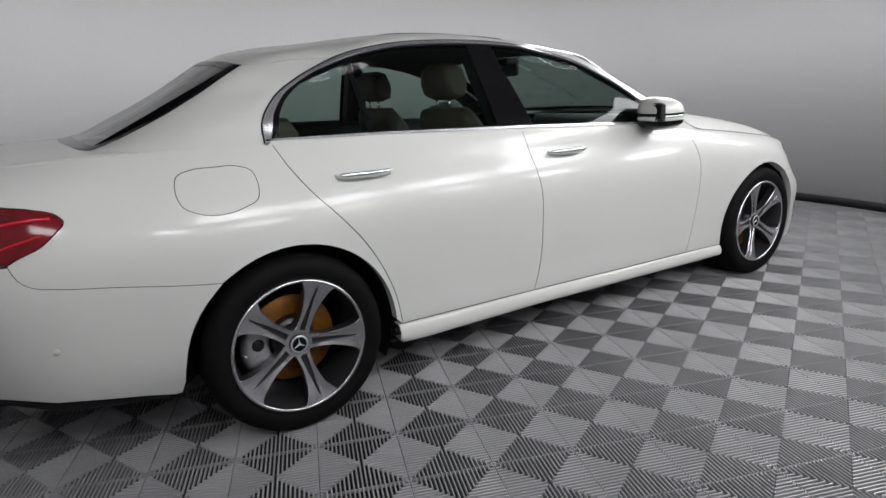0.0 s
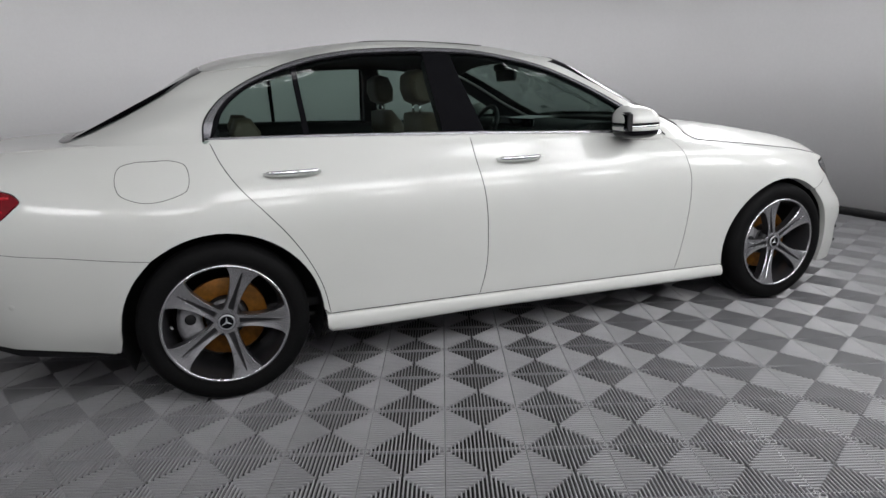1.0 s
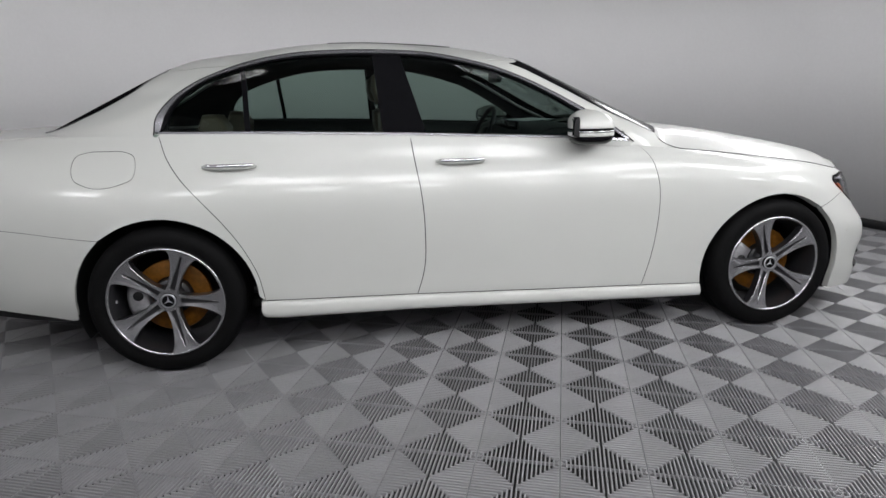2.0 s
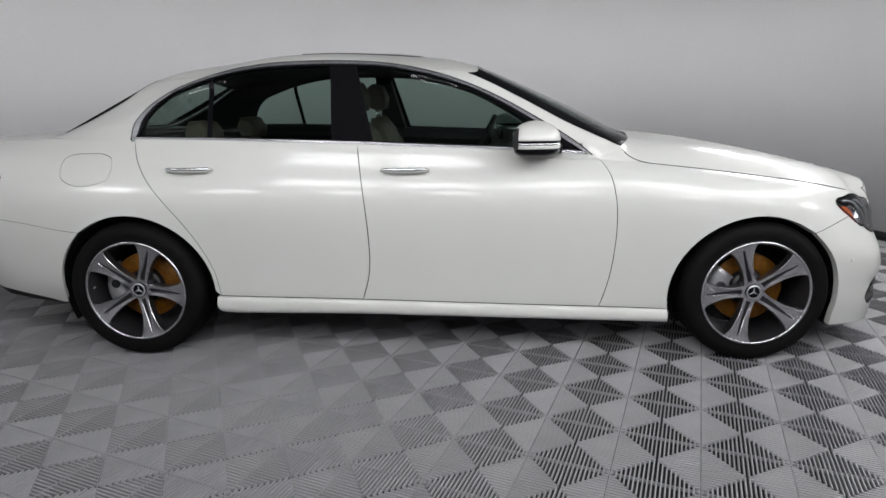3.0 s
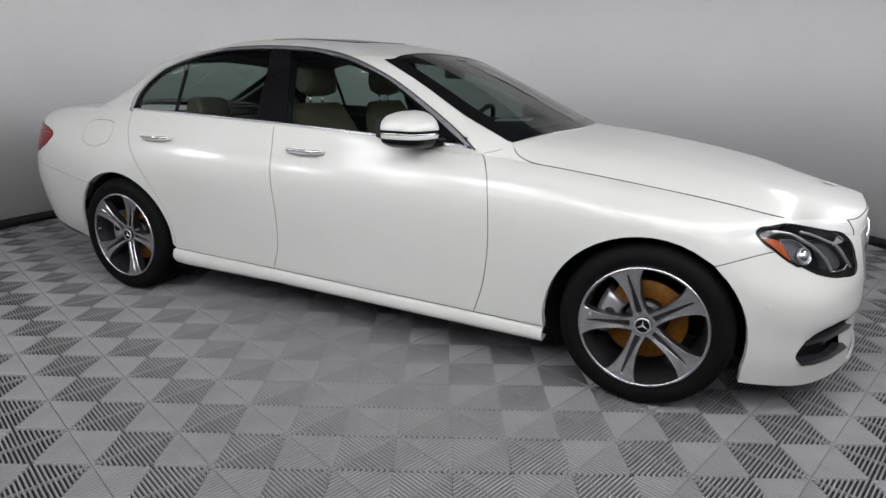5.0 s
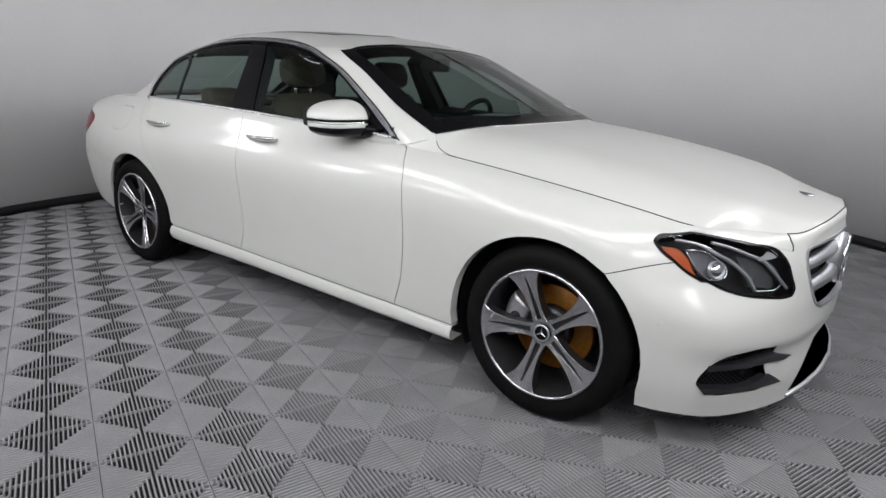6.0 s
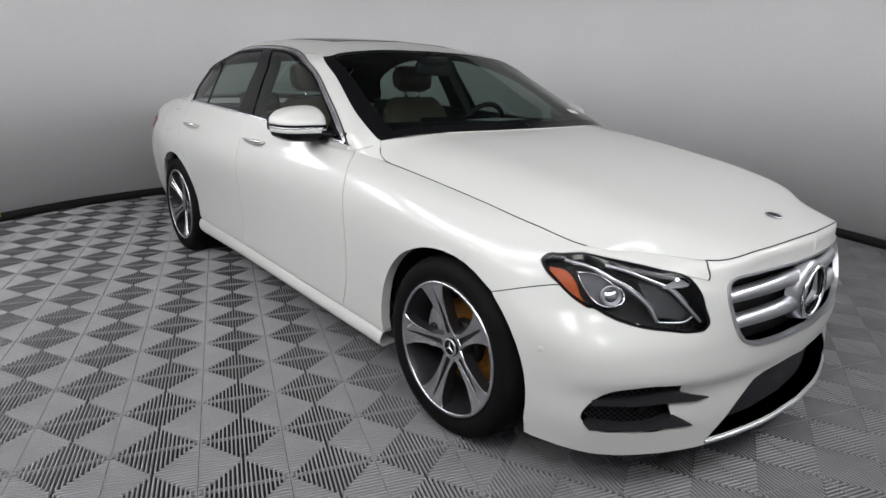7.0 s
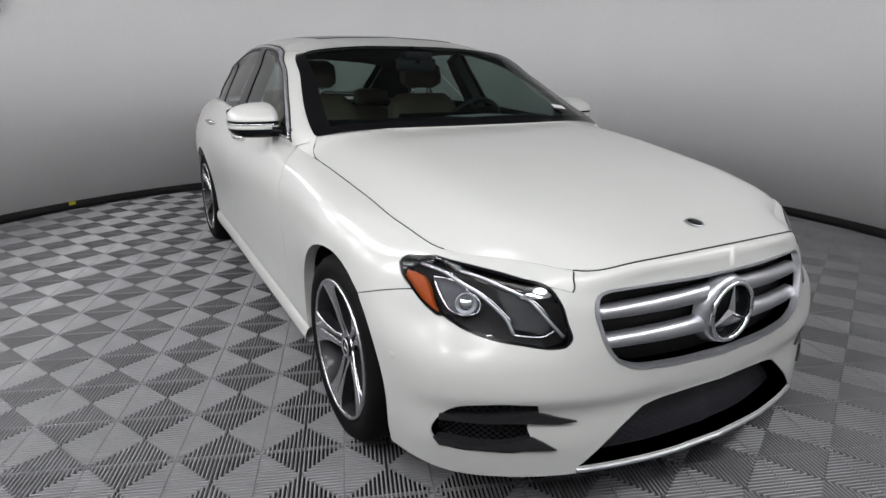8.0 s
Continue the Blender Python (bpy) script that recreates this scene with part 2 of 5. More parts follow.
# ---- car skin: smooth surfaces strung over the feature lines of the body ----
def spline_weights(knots, s):
    """Weights of a local cubic through the knots, one row for each s."""
    k, s = np.asarray(knots, float), np.atleast_1d(np.asarray(s, float))
    n = len(k)
    slope = np.zeros((n, n))
    for i in range(n):
        if 0 < i < n - 1:
            a, b = k[i] - k[i - 1], k[i + 1] - k[i]
            slope[i, i - 1], slope[i, i + 1] = -b / a / (a + b), a / b / (a + b)
            slope[i, i] = (b / a - a / b) / (a + b)
        else:
            j = min(max(i, 1), n - 1)
            slope[i, j - 1], slope[i, j] = -1 / (k[j] - k[j - 1]), 1 / (k[j] - k[j - 1])
    at = np.clip(np.searchsorted(k, s, side="right") - 1, 0, n - 2)
    h = k[at + 1] - k[at]
    q = ((s - k[at]) / h)[:, None]
    eye = np.eye(n)
    return ((2 * q**3 - 3 * q**2 + 1) * eye[at] + (3 * q**2 - 2 * q**3) * eye[at + 1]
            + h[:, None] * ((q**3 - 2 * q**2 + q) * slope[at] + (q**3 - q**2) * slope[at + 1]))


def strung(points, step=0.02):
    """A smooth line through the points, as many points at that step."""
    p = np.asarray(points, float)
    k = np.r_[0, np.cumsum(np.linalg.norm(np.diff(p, axis=0), axis=1))]
    return spline_weights(k, np.linspace(0, k[-1], max(int(k[-1] / step) + 1, 3))) @ p


class Skin:
    """A surface through rows of points; u runs along the rows, v across them, both about in metres."""

    def __init__(self, rows):
        self.g = np.array(rows, float)
        self.ku = np.r_[0, np.cumsum(np.linalg.norm(np.diff(self.g, axis=1), axis=2).mean(0))]
        self.kv = np.r_[0, np.cumsum(np.linalg.norm(np.diff(self.g, axis=0), axis=2).mean(1))]
        self.cache = None

    def at(self, uv):
        uv = np.atleast_2d(uv)
        a, b = spline_weights(self.ku, uv[:, 0]), spline_weights(self.kv, uv[:, 1])
        return np.einsum("ni,nj,ijk->nk", b, a, self.g)

    def normals(self, uv, e=0.002):
        uv = np.atleast_2d(uv)
        lo, hi = uv.copy(), uv.copy()
        d = []
        for i, k in ((0, self.ku), (1, self.kv)):
            lo, hi = uv.copy(), uv.copy()
            lo[:, i], hi[:, i] = np.clip(uv[:, i] - e, 0, k[-1]), np.clip(uv[:, i] + e, 0, k[-1])
            d.append(self.at(hi) - self.at(lo))
        n = np.cross(d[0], d[1])
        return n / (np.linalg.norm(n, axis=1)[:, None] + 1e-12)

    def find(self, points, axes="xz", span=None):
        """The u, v at which the surface shows these coordinates, seen along the missing axis."""
        ax = ["xyz".index(c) for c in axes]
        q = np.atleast_2d(np.asarray(points, float))
        if self.cache is None:
            uu, vv = np.meshgrid(np.linspace(0, self.ku[-1], 260), np.linspace(0, self.kv[-1], 90))
            grid = np.c_[uu.ravel(), vv.ravel()]
            self.cache = grid, self.at(grid)
        grid, place = self.cache
        if span:
            keep = (grid[:, 0] >= span[0]) & (grid[:, 0] <= span[1])
            grid, place = grid[keep], place[keep]
        uv = np.array([grid[np.argmin(((place[:, ax] - p) ** 2).sum(1))] for p in q])
        top = np.array([self.ku[-1], self.kv[-1]])
        for _ in range(8):
            e = 1e-3
            base = self.at(uv)[:, ax]
            j = np.stack([(self.at(np.clip(uv + d, 0, top))[:, ax] - base) / e for d in ((e, 0), (0, e))], 2)
            jt = np.swapaxes(j, 1, 2)
            move = np.linalg.solve(jt @ j + 1e-6 * np.eye(2), jt @ (q - base)[:, :, None])[:, :, 0]
            uv = np.clip(uv + np.clip(move, -0.05, 0.05), 0, top)
        return uv


# Feature lines of the lower body (half the car), from the middle of the nose round the flank to the middle of the tail.
BOTTOM = [(3.785, 0, .185), (3.76, .25, .18), (3.70, .47, .172), (3.605, .66, .168), (3.49, .79, .168), (3.335, .855, .17), (2.94, .86, .19), (2.45, .86, .187), (1.8, .862, .192), (1.1, .862, .198), (.42, .862, .205), (0, .86, .21), (-.42, .81, .225), (-.8, .74, .25), (-1.0, .55, .27), (-1.07, .3, .28), (-1.09, 0, .28)]
SILL = [(3.78, 0, .27), (3.755, .25, .265), (3.70, .47, .26), (3.61, .66, .26), (3.50, .80, .26), (3.345, .868, .265), (2.94, .89, .26), (2.45, .888, .258), (1.8, .888, .275), (1.1, .888, .295), (.42, .888, .31), (0, .885, .33), (-.43, .855, .34), (-.83, .77, .36), (-1.03, .57, .37), (-1.11, .3, .37), (-1.13, 0, .37)]
LOWER = [(3.77, 0, .38), (3.745, .25, .375), (3.695, .46, .37), (3.61, .65, .37), (3.505, .80, .37), (3.352, .873, .37), (2.94, .908, .40), (2.45, .895, .40), (1.8, .892, .41), (1.1, .892, .42), (.42, .892, .43), (0, .905, .45), (-.44, .875, .46), (-.85, .79, .48), (-1.06, .58, .49), (-1.13, .3, .49), (-1.15, 0, .49)]
MIDDLE = [(3.775, 0, .49), (3.752, .25, .49), (3.702, .455, .49), (3.62, .645, .49), (3.515, .80, .49), (3.36, .877, .50), (2.94, .918, .54), (2.45, .905, .55), (1.8, .902, .555), (1.1, .902, .56), (.42, .902, .57), (0, .918, .58), (-.45, .885, .60), (-.87, .80, .61), (-1.08, .58, .62), (-1.14, .3, .62), (-1.155, 0, .62)]
FOLD = [(3.773, 0, .415), (3.752, .25, .415), (3.709, .458, .416), (3.629, .65, .419), (3.518, .803, .422), (3.358, .876, .432)] + [((a[0] + b[0]) / 2, (a[1] + b[1]) / 2, (a[2] + b[2]) / 2) for a, b in zip(LOWER[6:], MIDDLE[6:])]
FLANK = [(3.77, 0, .59), (3.743, .25, .59), (3.688, .452, .58), (3.574, .622, .60), (3.438, .778, .62), (3.29, .865, .63), (2.94, .916, .69), (2.45, .912, .735), (1.8, .913, .75), (1.1, .913, .757), (.42, .912, .764), (0, .91, .772), (-.45, .880, .785), (-.87, .79, .76), (-1.07, .58, .77), (-1.13, .3, .77), (-1.145, 0, .77)]
CREASE = [(3.755, 0, .68), (3.727, .25, .675), (3.672, .454, .652), (3.553, .612, .675), (3.412, .762, .702), (3.25, .845, .72), (2.94, .898, .77), (2.45, .897, .815), (1.8, .897, .83), (1.1, .895, .84), (.42, .890, .85), (0, .880, .86), (-.45, .845, .875), (-.86, .76, .89), (-1.06, .56, .90), (-1.12, .3, .90), (-1.135, 0, .90)]
SHOULDER = [(3.745, 0, .74), (3.714, .25, .735), (3.656, .457, .688), (3.534, .600, .722), (3.398, .748, .755), (3.23, .81, .785), (2.94, .850, .835), (2.45, .860, .885), (1.8, .862, .91), (1.1, .858, .925), (.42, .846, .94), (0, .828, .955), (-.45, .785, .97), (-.85, .71, .98), (-1.06, .54, .985), (-1.12, .3, .985), (-1.135, 0, .985)]
BELT = [(3.735, 0, .80), (3.695, .31, .783), (3.628, .436, .757), (3.490, .560, .768), (3.372, .722, .790), (3.21, .762, .824), (2.94, .772, .865), (2.45, .785, .925), (1.8, .828, .985), (1.1, .823, 1.016), (.42, .795, 1.037), (0, .762, 1.045), (-.45, .70, 1.05), (-.83, .62, 1.03), (-1.02, .48, 1.02), (-1.09, .28, 1.03), (-1.10, 0, 1.035)]
# Feature lines of the cabin, from the middle of the windscreen to the middle of the rear window.
CABIN_BASE = [(2.46, 0, 1.035), (2.43, .35, 1.03), (2.37, .64, 1.02), (2.316, .745, 1.0), (2.15, .822, .962), (1.75, .829, .987), (1.1, .823, 1.016), (.45, .797, 1.037), (.03, .765, 1.044), (-.3, .69, 1.053), (-.52, .55, 1.06), (-.58, .3, 1.07), (-.60, 0, 1.075)]
CABIN_LOW = [(2.20, 0, 1.163), (2.18, .35, 1.154), (2.13, .61, 1.135), (2.09, .69, 1.12), (1.93, .735, 1.13), (1.62, .757, 1.14), (1.08, .755, 1.15), (.47, .735, 1.155), (.04, .73, 1.13), (-.15, .66, 1.135), (-.33, .535, 1.135), (-.37, .3, 1.15), (-.39, 0, 1.16)]
CABIN_HIGH = [(1.93, 0, 1.285), (1.92, .35, 1.275), (1.89, .58, 1.255), (1.87, .635, 1.24), (1.70, .675, 1.253), (1.45, .69, 1.27), (1.05, .687, 1.28), (.5, .68, 1.28), (.12, .69, 1.225), (-.01, .63, 1.215), (-.16, .52, 1.222), (-.20, .3, 1.238), (-.21, 0, 1.25)]
RAIL = [(1.655, 0, 1.395), (1.66, .33, 1.386), (1.663, .55, 1.360), (1.65, .59, 1.347), (1.45, .635, 1.342), (1.22, .613, 1.388), (.9, .605, 1.405), (.58, .612, 1.388), (.30, .642, 1.322), (.15, .595, 1.31), (.02, .50, 1.325), (0, .3, 1.35), (-.01, 0, 1.37)]
ROOF_EDGE = [(1.615, 0, 1.408), (1.62, .32, 1.399), (1.62, .51, 1.373), (1.57, .55, 1.371), (1.40, .585, 1.375), (1.18, .56, 1.415), (.88, .55, 1.432), (.58, .555, 1.415), (.34, .575, 1.36), (.22, .54, 1.36), (.10, .46, 1.36), (.06, .29, 1.375), (.05, 0, 1.392)]
ROOF = [(1.52, 0, 1.432), (1.515, .25, 1.427), (1.48, .38, 1.42), (1.42, .40, 1.425), (1.3, .41, 1.435), (1.1, .40, 1.45), (.86, .39, 1.457), (.62, .39, 1.445), (.44, .39, 1.42), (.34, .36, 1.41), (.25, .31, 1.405), (.2, .2, 1.41), (.18, 0, 1.42)]
SPINE = [(1.42, 0, 1.449), (1.40, 0, 1.451), (1.36, 0, 1.455), (1.30, 0, 1.459), (1.2, 0, 1.464), (1.05, 0, 1.472), (.86, 0, 1.475), (.67, 0, 1.468), (.54, 0, 1.455), (.46, 0, 1.448), (.40, 0, 1.442), (.36, 0, 1.438), (.34, 0, 1.435)]


def glass_y(x, z):
    """Half width of the side glass: in from the belt, ever faster towards the roof."""
    d = z - float(np.interp(x, [0, .42, 1.1, 1.8, 2.165], [1.045, 1.037, 1.016, .985, .962]))
    return float(np.interp(x, [0, .42, 1.1, 1.8, 2.165], [.762, .795, .823, .828, .822])) - .44 * d - .28 * d * d


for line in (CABIN_LOW, CABIN_HIGH, RAIL):
    for i in range(4, 9):
        line[i] = (line[i][0], glass_y(line[i][0], line[i][2]), line[i][2])
# one more line inside the belt, along which the flank turns in towards bonnet, glass and boot
TURN_IN = [(x - .03 * (i < 5), y * (.93 if i < 8 or i > 11 else .966), z + (.012 if i < 8 or i > 11 else .05)) for i, (x, y, z) in enumerate(BELT)]
TURN_IN[12] = (-.42, .675, 1.078)
UNDER_CABIN = [(2.6, 0, .99), (2.57, .36, .985), (2.46, .66, .97), (2.365, .765, .93), (2.15, .838, .89), (1.75, .862, .91), (1.1, .858, .925), (.45, .846, .94), (.03, .829, .955), (-.3, .80, .965), (-.62, .60, 1.045), (-.75, .32, 1.06), (-.78, 0, 1.065)]

HALF_MORE = 0.03


def widened(line):
    """The line with its half widths let out to the car's true middle plane."""
    return [(x, y + HALF_MORE * min(1.0, y / .45), z) for x, y, z in line]


body = Skin([widened(r) for r in (BOTTOM, SILL, LOWER, FOLD, MIDDLE, FLANK, CREASE, SHOULDER, BELT, TURN_IN)])
cabin = Skin([widened(r) for r in (UNDER_CABIN, CABIN_BASE, CABIN_LOW, CABIN_HIGH, RAIL, ROOF_EDGE, ROOF, SPINE)])

# ---- studio: round wall, black base, ceiling, added light boxes out of view ----
def ring_wall(r0, r1, z0, z1, n=160):
    """A closed round wall between two radii."""
    bm = bmesh.new()
    loops = []
    for r, z in ((r0, z0), (r0, z1), (r1, z1), (r1, z0)):
        loops.append([bm.verts.new((MID_X + r * math.cos(2 * math.pi * i / n), MID_Y + r * math.sin(2 * math.pi * i / n), z)) for i in range(n)])
    for j in range(4):
        a, b = loops[j], loops[(j + 1) % 4]
        for i in range(n):
            bm.faces.new((a[i], b[i], b[(i + 1) % n], a[(i + 1) % n])).smooth = j in (0, 2)
    bmesh.ops.recalc_face_normals(bm, faces=bm.faces)
    return bm


wall = tagged(part("wall", ring_wall(WALL_R, WALL_R + 0.12, -0.02, WALL_H), WALL), "curved white painted wall of the round studio", "wall", kind="structure")
base = tagged(part("baseboard", ring_wall(WALL_R - 0.014, WALL_R - 0.001, -0.012, 0.075), BASE_BLACK), "thin black base strip along the foot of the wall", "baseboard", kind="structure")
bm = bmesh.new()
bmesh.ops.create_circle(bm, cap_ends=True, segments=96, radius=WALL_R + 0.12, matrix=pose(MID_X, MID_Y, WALL_H))
bmesh.ops.create_circle(bm, cap_ends=True, segments=96, radius=WALL_R + 0.12, matrix=pose(MID_X, MID_Y, WALL_H + 0.1))
tagged(part("ceiling", bm, CEILING), "plain dark studio ceiling", "ceiling", kind="structure")

LIGHT = glow("light_panel", (0.988, 0.983, 1.0), PANEL_POWER)
ADDED_BOX = glow("added_light_box", (0.988, 0.983, 1.0), ADDED_BOX_POWER)


def added_wall_light(angle, z, wide, high, tilt, shine, label):
    """A light box added on the wall out of view, facing the car."""
    a = radians(angle)
    r = WALL_R - (.36 if tilt else .05)
    lamp = thing("added_wall_light", label, "wall light", pose(MID_X + r * math.cos(a), MID_Y + r * math.sin(a), z, tilt, 0, angle - 90), "wall light boxes")
    bm = bmesh.new()
    for sx, sz, px, pz in ((wide + .04, .02, 0, high / 2 + .01), (wide + .04, .02, 0, -high / 2 - .01), (.02, high, wide / 2 + .01, 0), (.02, high, -wide / 2 - .01, 0)):
        box((sx, .06, sz), (px, 0, pz), .003, 1, bm)
    box((wide, .01, high), (0, .025, 0), 0, 1, bm)
    part("housing", bm, BASE_BLACK, lamp)
    part("diffuser", box((wide, .008, high), (0, -.02, 0)), shine, lamp, "glowing white diffuser")
    return lamp


# added ring out of view, its places chosen to light car and walls
for i in range(LAMPS):
    added_wall_light(LAMP_FIRST + i * LAMP_STEP, LAMP_Z, LAMP_W, LAMP_H, LAMP_TILT, LIGHT, "unseen light box added high on the wall, tilted down")
# added boxes out of view, set for the highlights along the doors
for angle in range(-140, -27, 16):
    added_wall_light(angle, 1.86, .42, .30, 0, ADDED_BOX, "unseen light box added on the wall for the door highlights")

# ---- the car ----
car = thing("car", "pearl white four-door sedan with chrome trim parked on the tiled floor", "car", pose(0, HALF_MORE, 0))
REAR_HUB, FRONT_HUB, HUB_Z = 0.0, 2.939, 0.335


def arc(cx, cz, r, a0, a1, n=28):
    return [(cx + r * math.cos(radians(a0 + (a1 - a0) * i / (n - 1))), cz + r * math.sin(radians(a0 + (a1 - a0) * i / (n - 1)))) for i in range(n)]


# shut lines, in side view (x, z)
GAP_A = [(2.165, .962), (2.215, .945), (2.250, .895), (2.275, .80), (2.286, .684), (2.282, .525), (2.263, .39), (2.228, .268)]
GAP_B = [(1.105, 1.014), (1.117, .921), (1.140, .765), (1.152, .606), (1.145, .414), (1.112, .298)]
GAP_C = [(.020, 1.044), (.052, .966), (.106, .880), (.190, .782), (.276, .675), (.350, .552), (.400, .426), (.420, .312)]
SILL_TOP = [(.420, .312), (1.112, .298), (1.806, .278), (2.228, .268), (2.545, .258)]
belt_line = lambda x0, x1, n=14: [(x, float(np.interp(x, [-1.1, -.45, 0, .42, 1.1, 1.8, 2.165], [1.055, 1.06, 1.045, 1.037, 1.016, .985, .962])) ) for x in np.linspace(x0, x1, n)]
REAR_ARCH = arc(0.006, 0.322, 0.388, 172, 2)
FRONT_ARCH = arc(2.925, 0.315, 0.386, 188, -20)
V_BELT = body.kv[8]


def line_uv(pts):
    return body.find(np.array(pts))


def top_uv(x0, x1, n=30):
    """The belt row itself between two lengths."""
    us = np.linspace(0, body.ku[-1], 700)
    row = body.at(np.c_[us, np.full(700, V_BELT)])
    flank = (us > body.ku[3]) & (us < body.ku[14])
    ua = np.interp(-x0, -row[flank][:, 0], us[flank])
    ub = np.interp(-x1, -row[flank][:, 0], us[flank])
    return np.c_[np.linspace(ua, ub, n), np.full(n, V_BELT)]


def cut(pts, lo, hi, n=20):
    """A stretch of a smooth line between two heights."""
    q = strung(pts, 0.01)
    return q[(q[:, 1] >= lo) & (q[:, 1] <= hi)]


a_gap, b_gap, c_gap, sill = (strung(g, 0.02) for g in (GAP_A, GAP_B, GAP_C, SILL_TOP))
sill_between = lambda x0, x1: [(x, float(np.interp(x, [p[0] for p in SILL_TOP], [p[1] for p in SILL_TOP]))) for x in np.linspace(x0, x1, 24)]
front_door_uv = np.r_[line_uv(b_gap[::-1]), top_uv(1.105, 2.165), line_uv(a_gap), line_uv(sill_between(2.228, 1.112))]
rear_door_uv = np.r_[line_uv(c_gap[::-1]), top_uv(.020, 1.105), line_uv(b_gap), line_uv(sill_between(1.112, .420))]
front_doors = halves("front_door", sheet(body, front_door_uv, gap=.0021), PAINT, car)
rear_doors = halves("rear_door", sheet(body, rear_door_uv, gap=.0021), PAINT, car)

# wing: from the door to the lamp, above the front wheel arch
LAMP_REAR = [(3.165, .622), (3.28, .662), (3.352, .682)]
fend = np.r_[line_uv(a_gap[::-1]), top_uv(2.165, 3.39), line_uv(strung([(3.388, .779), (3.328, .767), (3.290, .759), (3.282, .746), (3.298, .722), (3.34, .689), (3.352, .682)], .01)), line_uv(strung(LAMP_REAR[::-1])),
             line_uv([p for p in FRONT_ARCH[::-1] if p[0] < 3.165 and p[1] > 0.262]), line_uv(sill_between(2.545, 2.228))]
halves("wing", sheet(body, fend, step=.025, gap=.0020, depth=.04), PAINT, car)

# sill under the doors
sill_rows = []
for x in np.r_[.402, .408, np.linspace(.42, 2.535, 30), 2.545]:
    top = float(np.interp(x, [p[0] for p in SILL_TOP], [p[1] for p in SILL_TOP])) - .003
    low = float(np.interp(x, [.40, .41, .43, 1.13, 2.2, 2.55], [.252, .236, .226, .224, .199, .192]))
    sill_rows.append([(x, y + HALF_MORE, z) for y, z in ((.845, top), (.884, top), (.8935, top - .003), (.8975, top - .009), (.904, top - .026), (.906, (top + low) / 2 - .008), (.904, low + .014), (.898, low + .005), (.888, low), (.82, low + .006))])
for side in (-1, 1):
    part("sill", grown([[(x, side * y, z) for x, y, z in r] for r in sill_rows]), PAINT, car, "white flared sill")

# quarter: from the rear door over the rear arch to the tail lamp
BUMPER_SEAM = [(-.239, .627), (-.334, .639), (-.548, .673), (-.70, .697), (-.745, .708), (-.775, .735), (-.789, .772)]
TAIL_EDGE = [(-.789, .777), (-.763, .791), (-.70, .8185), (-.660, .852), (-.634, .881), (-.645, .897), (-.706, .9215), (-.776, .935), (-.86, .955)]
quarter = np.r_[line_uv(c_gap), line_uv([p for p in REAR_ARCH[::-1] if (p[1] > .335 and p[0] > 0) or p[1] > .63]), line_uv(strung(BUMPER_SEAM)), line_uv(strung(TAIL_EDGE, .012)), line_uv([(-.87, .98)]), top_uv(-.90, .020, 24)]
flap = line_uv(strung([(-.20, .992), (-.115, .988), (-.078, .972), (-.066, .925), (-.078, .880), (-.125, .858), (-.27, .855), (-.315, .882), (-.326, .925), (-.312, .972), (-.26, .990), (-.20, .992)], .008))[:-1]
quarters = halves("quarter_panel", sheet(body, quarter, [flap], step=.025, gap=.0013, depth=.04), PAINT, car)
v, f, n = sheet(body, flap, step=.02, gap=.0024)
part("fuel_flap", mesh_of("fuel_flap", v * (1, -1, 1), [tuple(reversed(q)) for q in f], n * (1, -1, 1)), PAINT, quarters[0], "white fuel filler flap")
tail = np.r_[line_uv(strung(TAIL_EDGE[::-1], .012)), body.find([(.62, .75), (.40, .76), (.40, .95), (.60, .955)], "yz", (body.ku[13], body.ku[16]))]
tail_lamps = halves("tail_lamp", sheet(body, tail, step=.025, lift=.002), RED, car, "dark red tail lamp")
rear_b = np.r_[line_uv(strung(BUMPER_SEAM)), body.find([(.62, .74), (.40, .74)], "yz", (body.ku[13], body.ku[16])), [(body.ku[16], body.kv[5])], [(body.ku[16], body.kv[1])], [(body.ku[14], body.kv[1] - .006)], line_uv([(-.75, .322), (-.6, .296), (-.5, .274), (-.425, .254), (-.402, .256)]), line_uv([(-.388, .30), (-.383, .35)]), line_uv([p for p in REAR_ARCH if .38 < p[1] < .62 and p[0] < 0])]
halves("rear_bumper", sheet(body, rear_b, step=.03, lift=.0005, gap=.0008), PAINT, car, whole=False)

# boot lid and bonnet: crowned sheets between the middle line and the belt line
def crowned(name, middle, edge, power, n=26, m=20, front_power=None, lead=None, bend=None):
    c, e = strung(middle, .001), strung(edge, .001)
    c, e = (q[np.linspace(0, len(q) - 1, n).astype(int)] for q in (c, e))
    rows = []
    for i in range(n):
        s = i / (n - 1)
        p = power + ((front_power or power) - power) * s**6
        row = []
        for j in range(m):
            w = j / (m - 1)
            w = 1 - (1 - w) ** 1.4
            fall = w**p if bend is None else float(np.interp(w, *bend)) * (1 - s**6) + w**p * s**6
            q = np.array((c[i][0] + (e[i][0] - c[i][0]) * w**2.2, e[i][1] * w, c[i][2] + (e[i][2] - c[i][2]) * fall))
            if lead is not None:
                end = np.array([c[-1][0] + (e[-1][0] - c[-1][0]) * w**2.2, e[-1][1] * w, c[-1][2] + (e[-1][2] - c[-1][2]) * w**(front_power or power)])
                q = q + s**7 * (np.array([np.interp(end[1], lead[:, 1], lead[:, k]) for k in range(3)]) - end)
            row.append(q)
        rows.append(row)
    return Skin(rows)


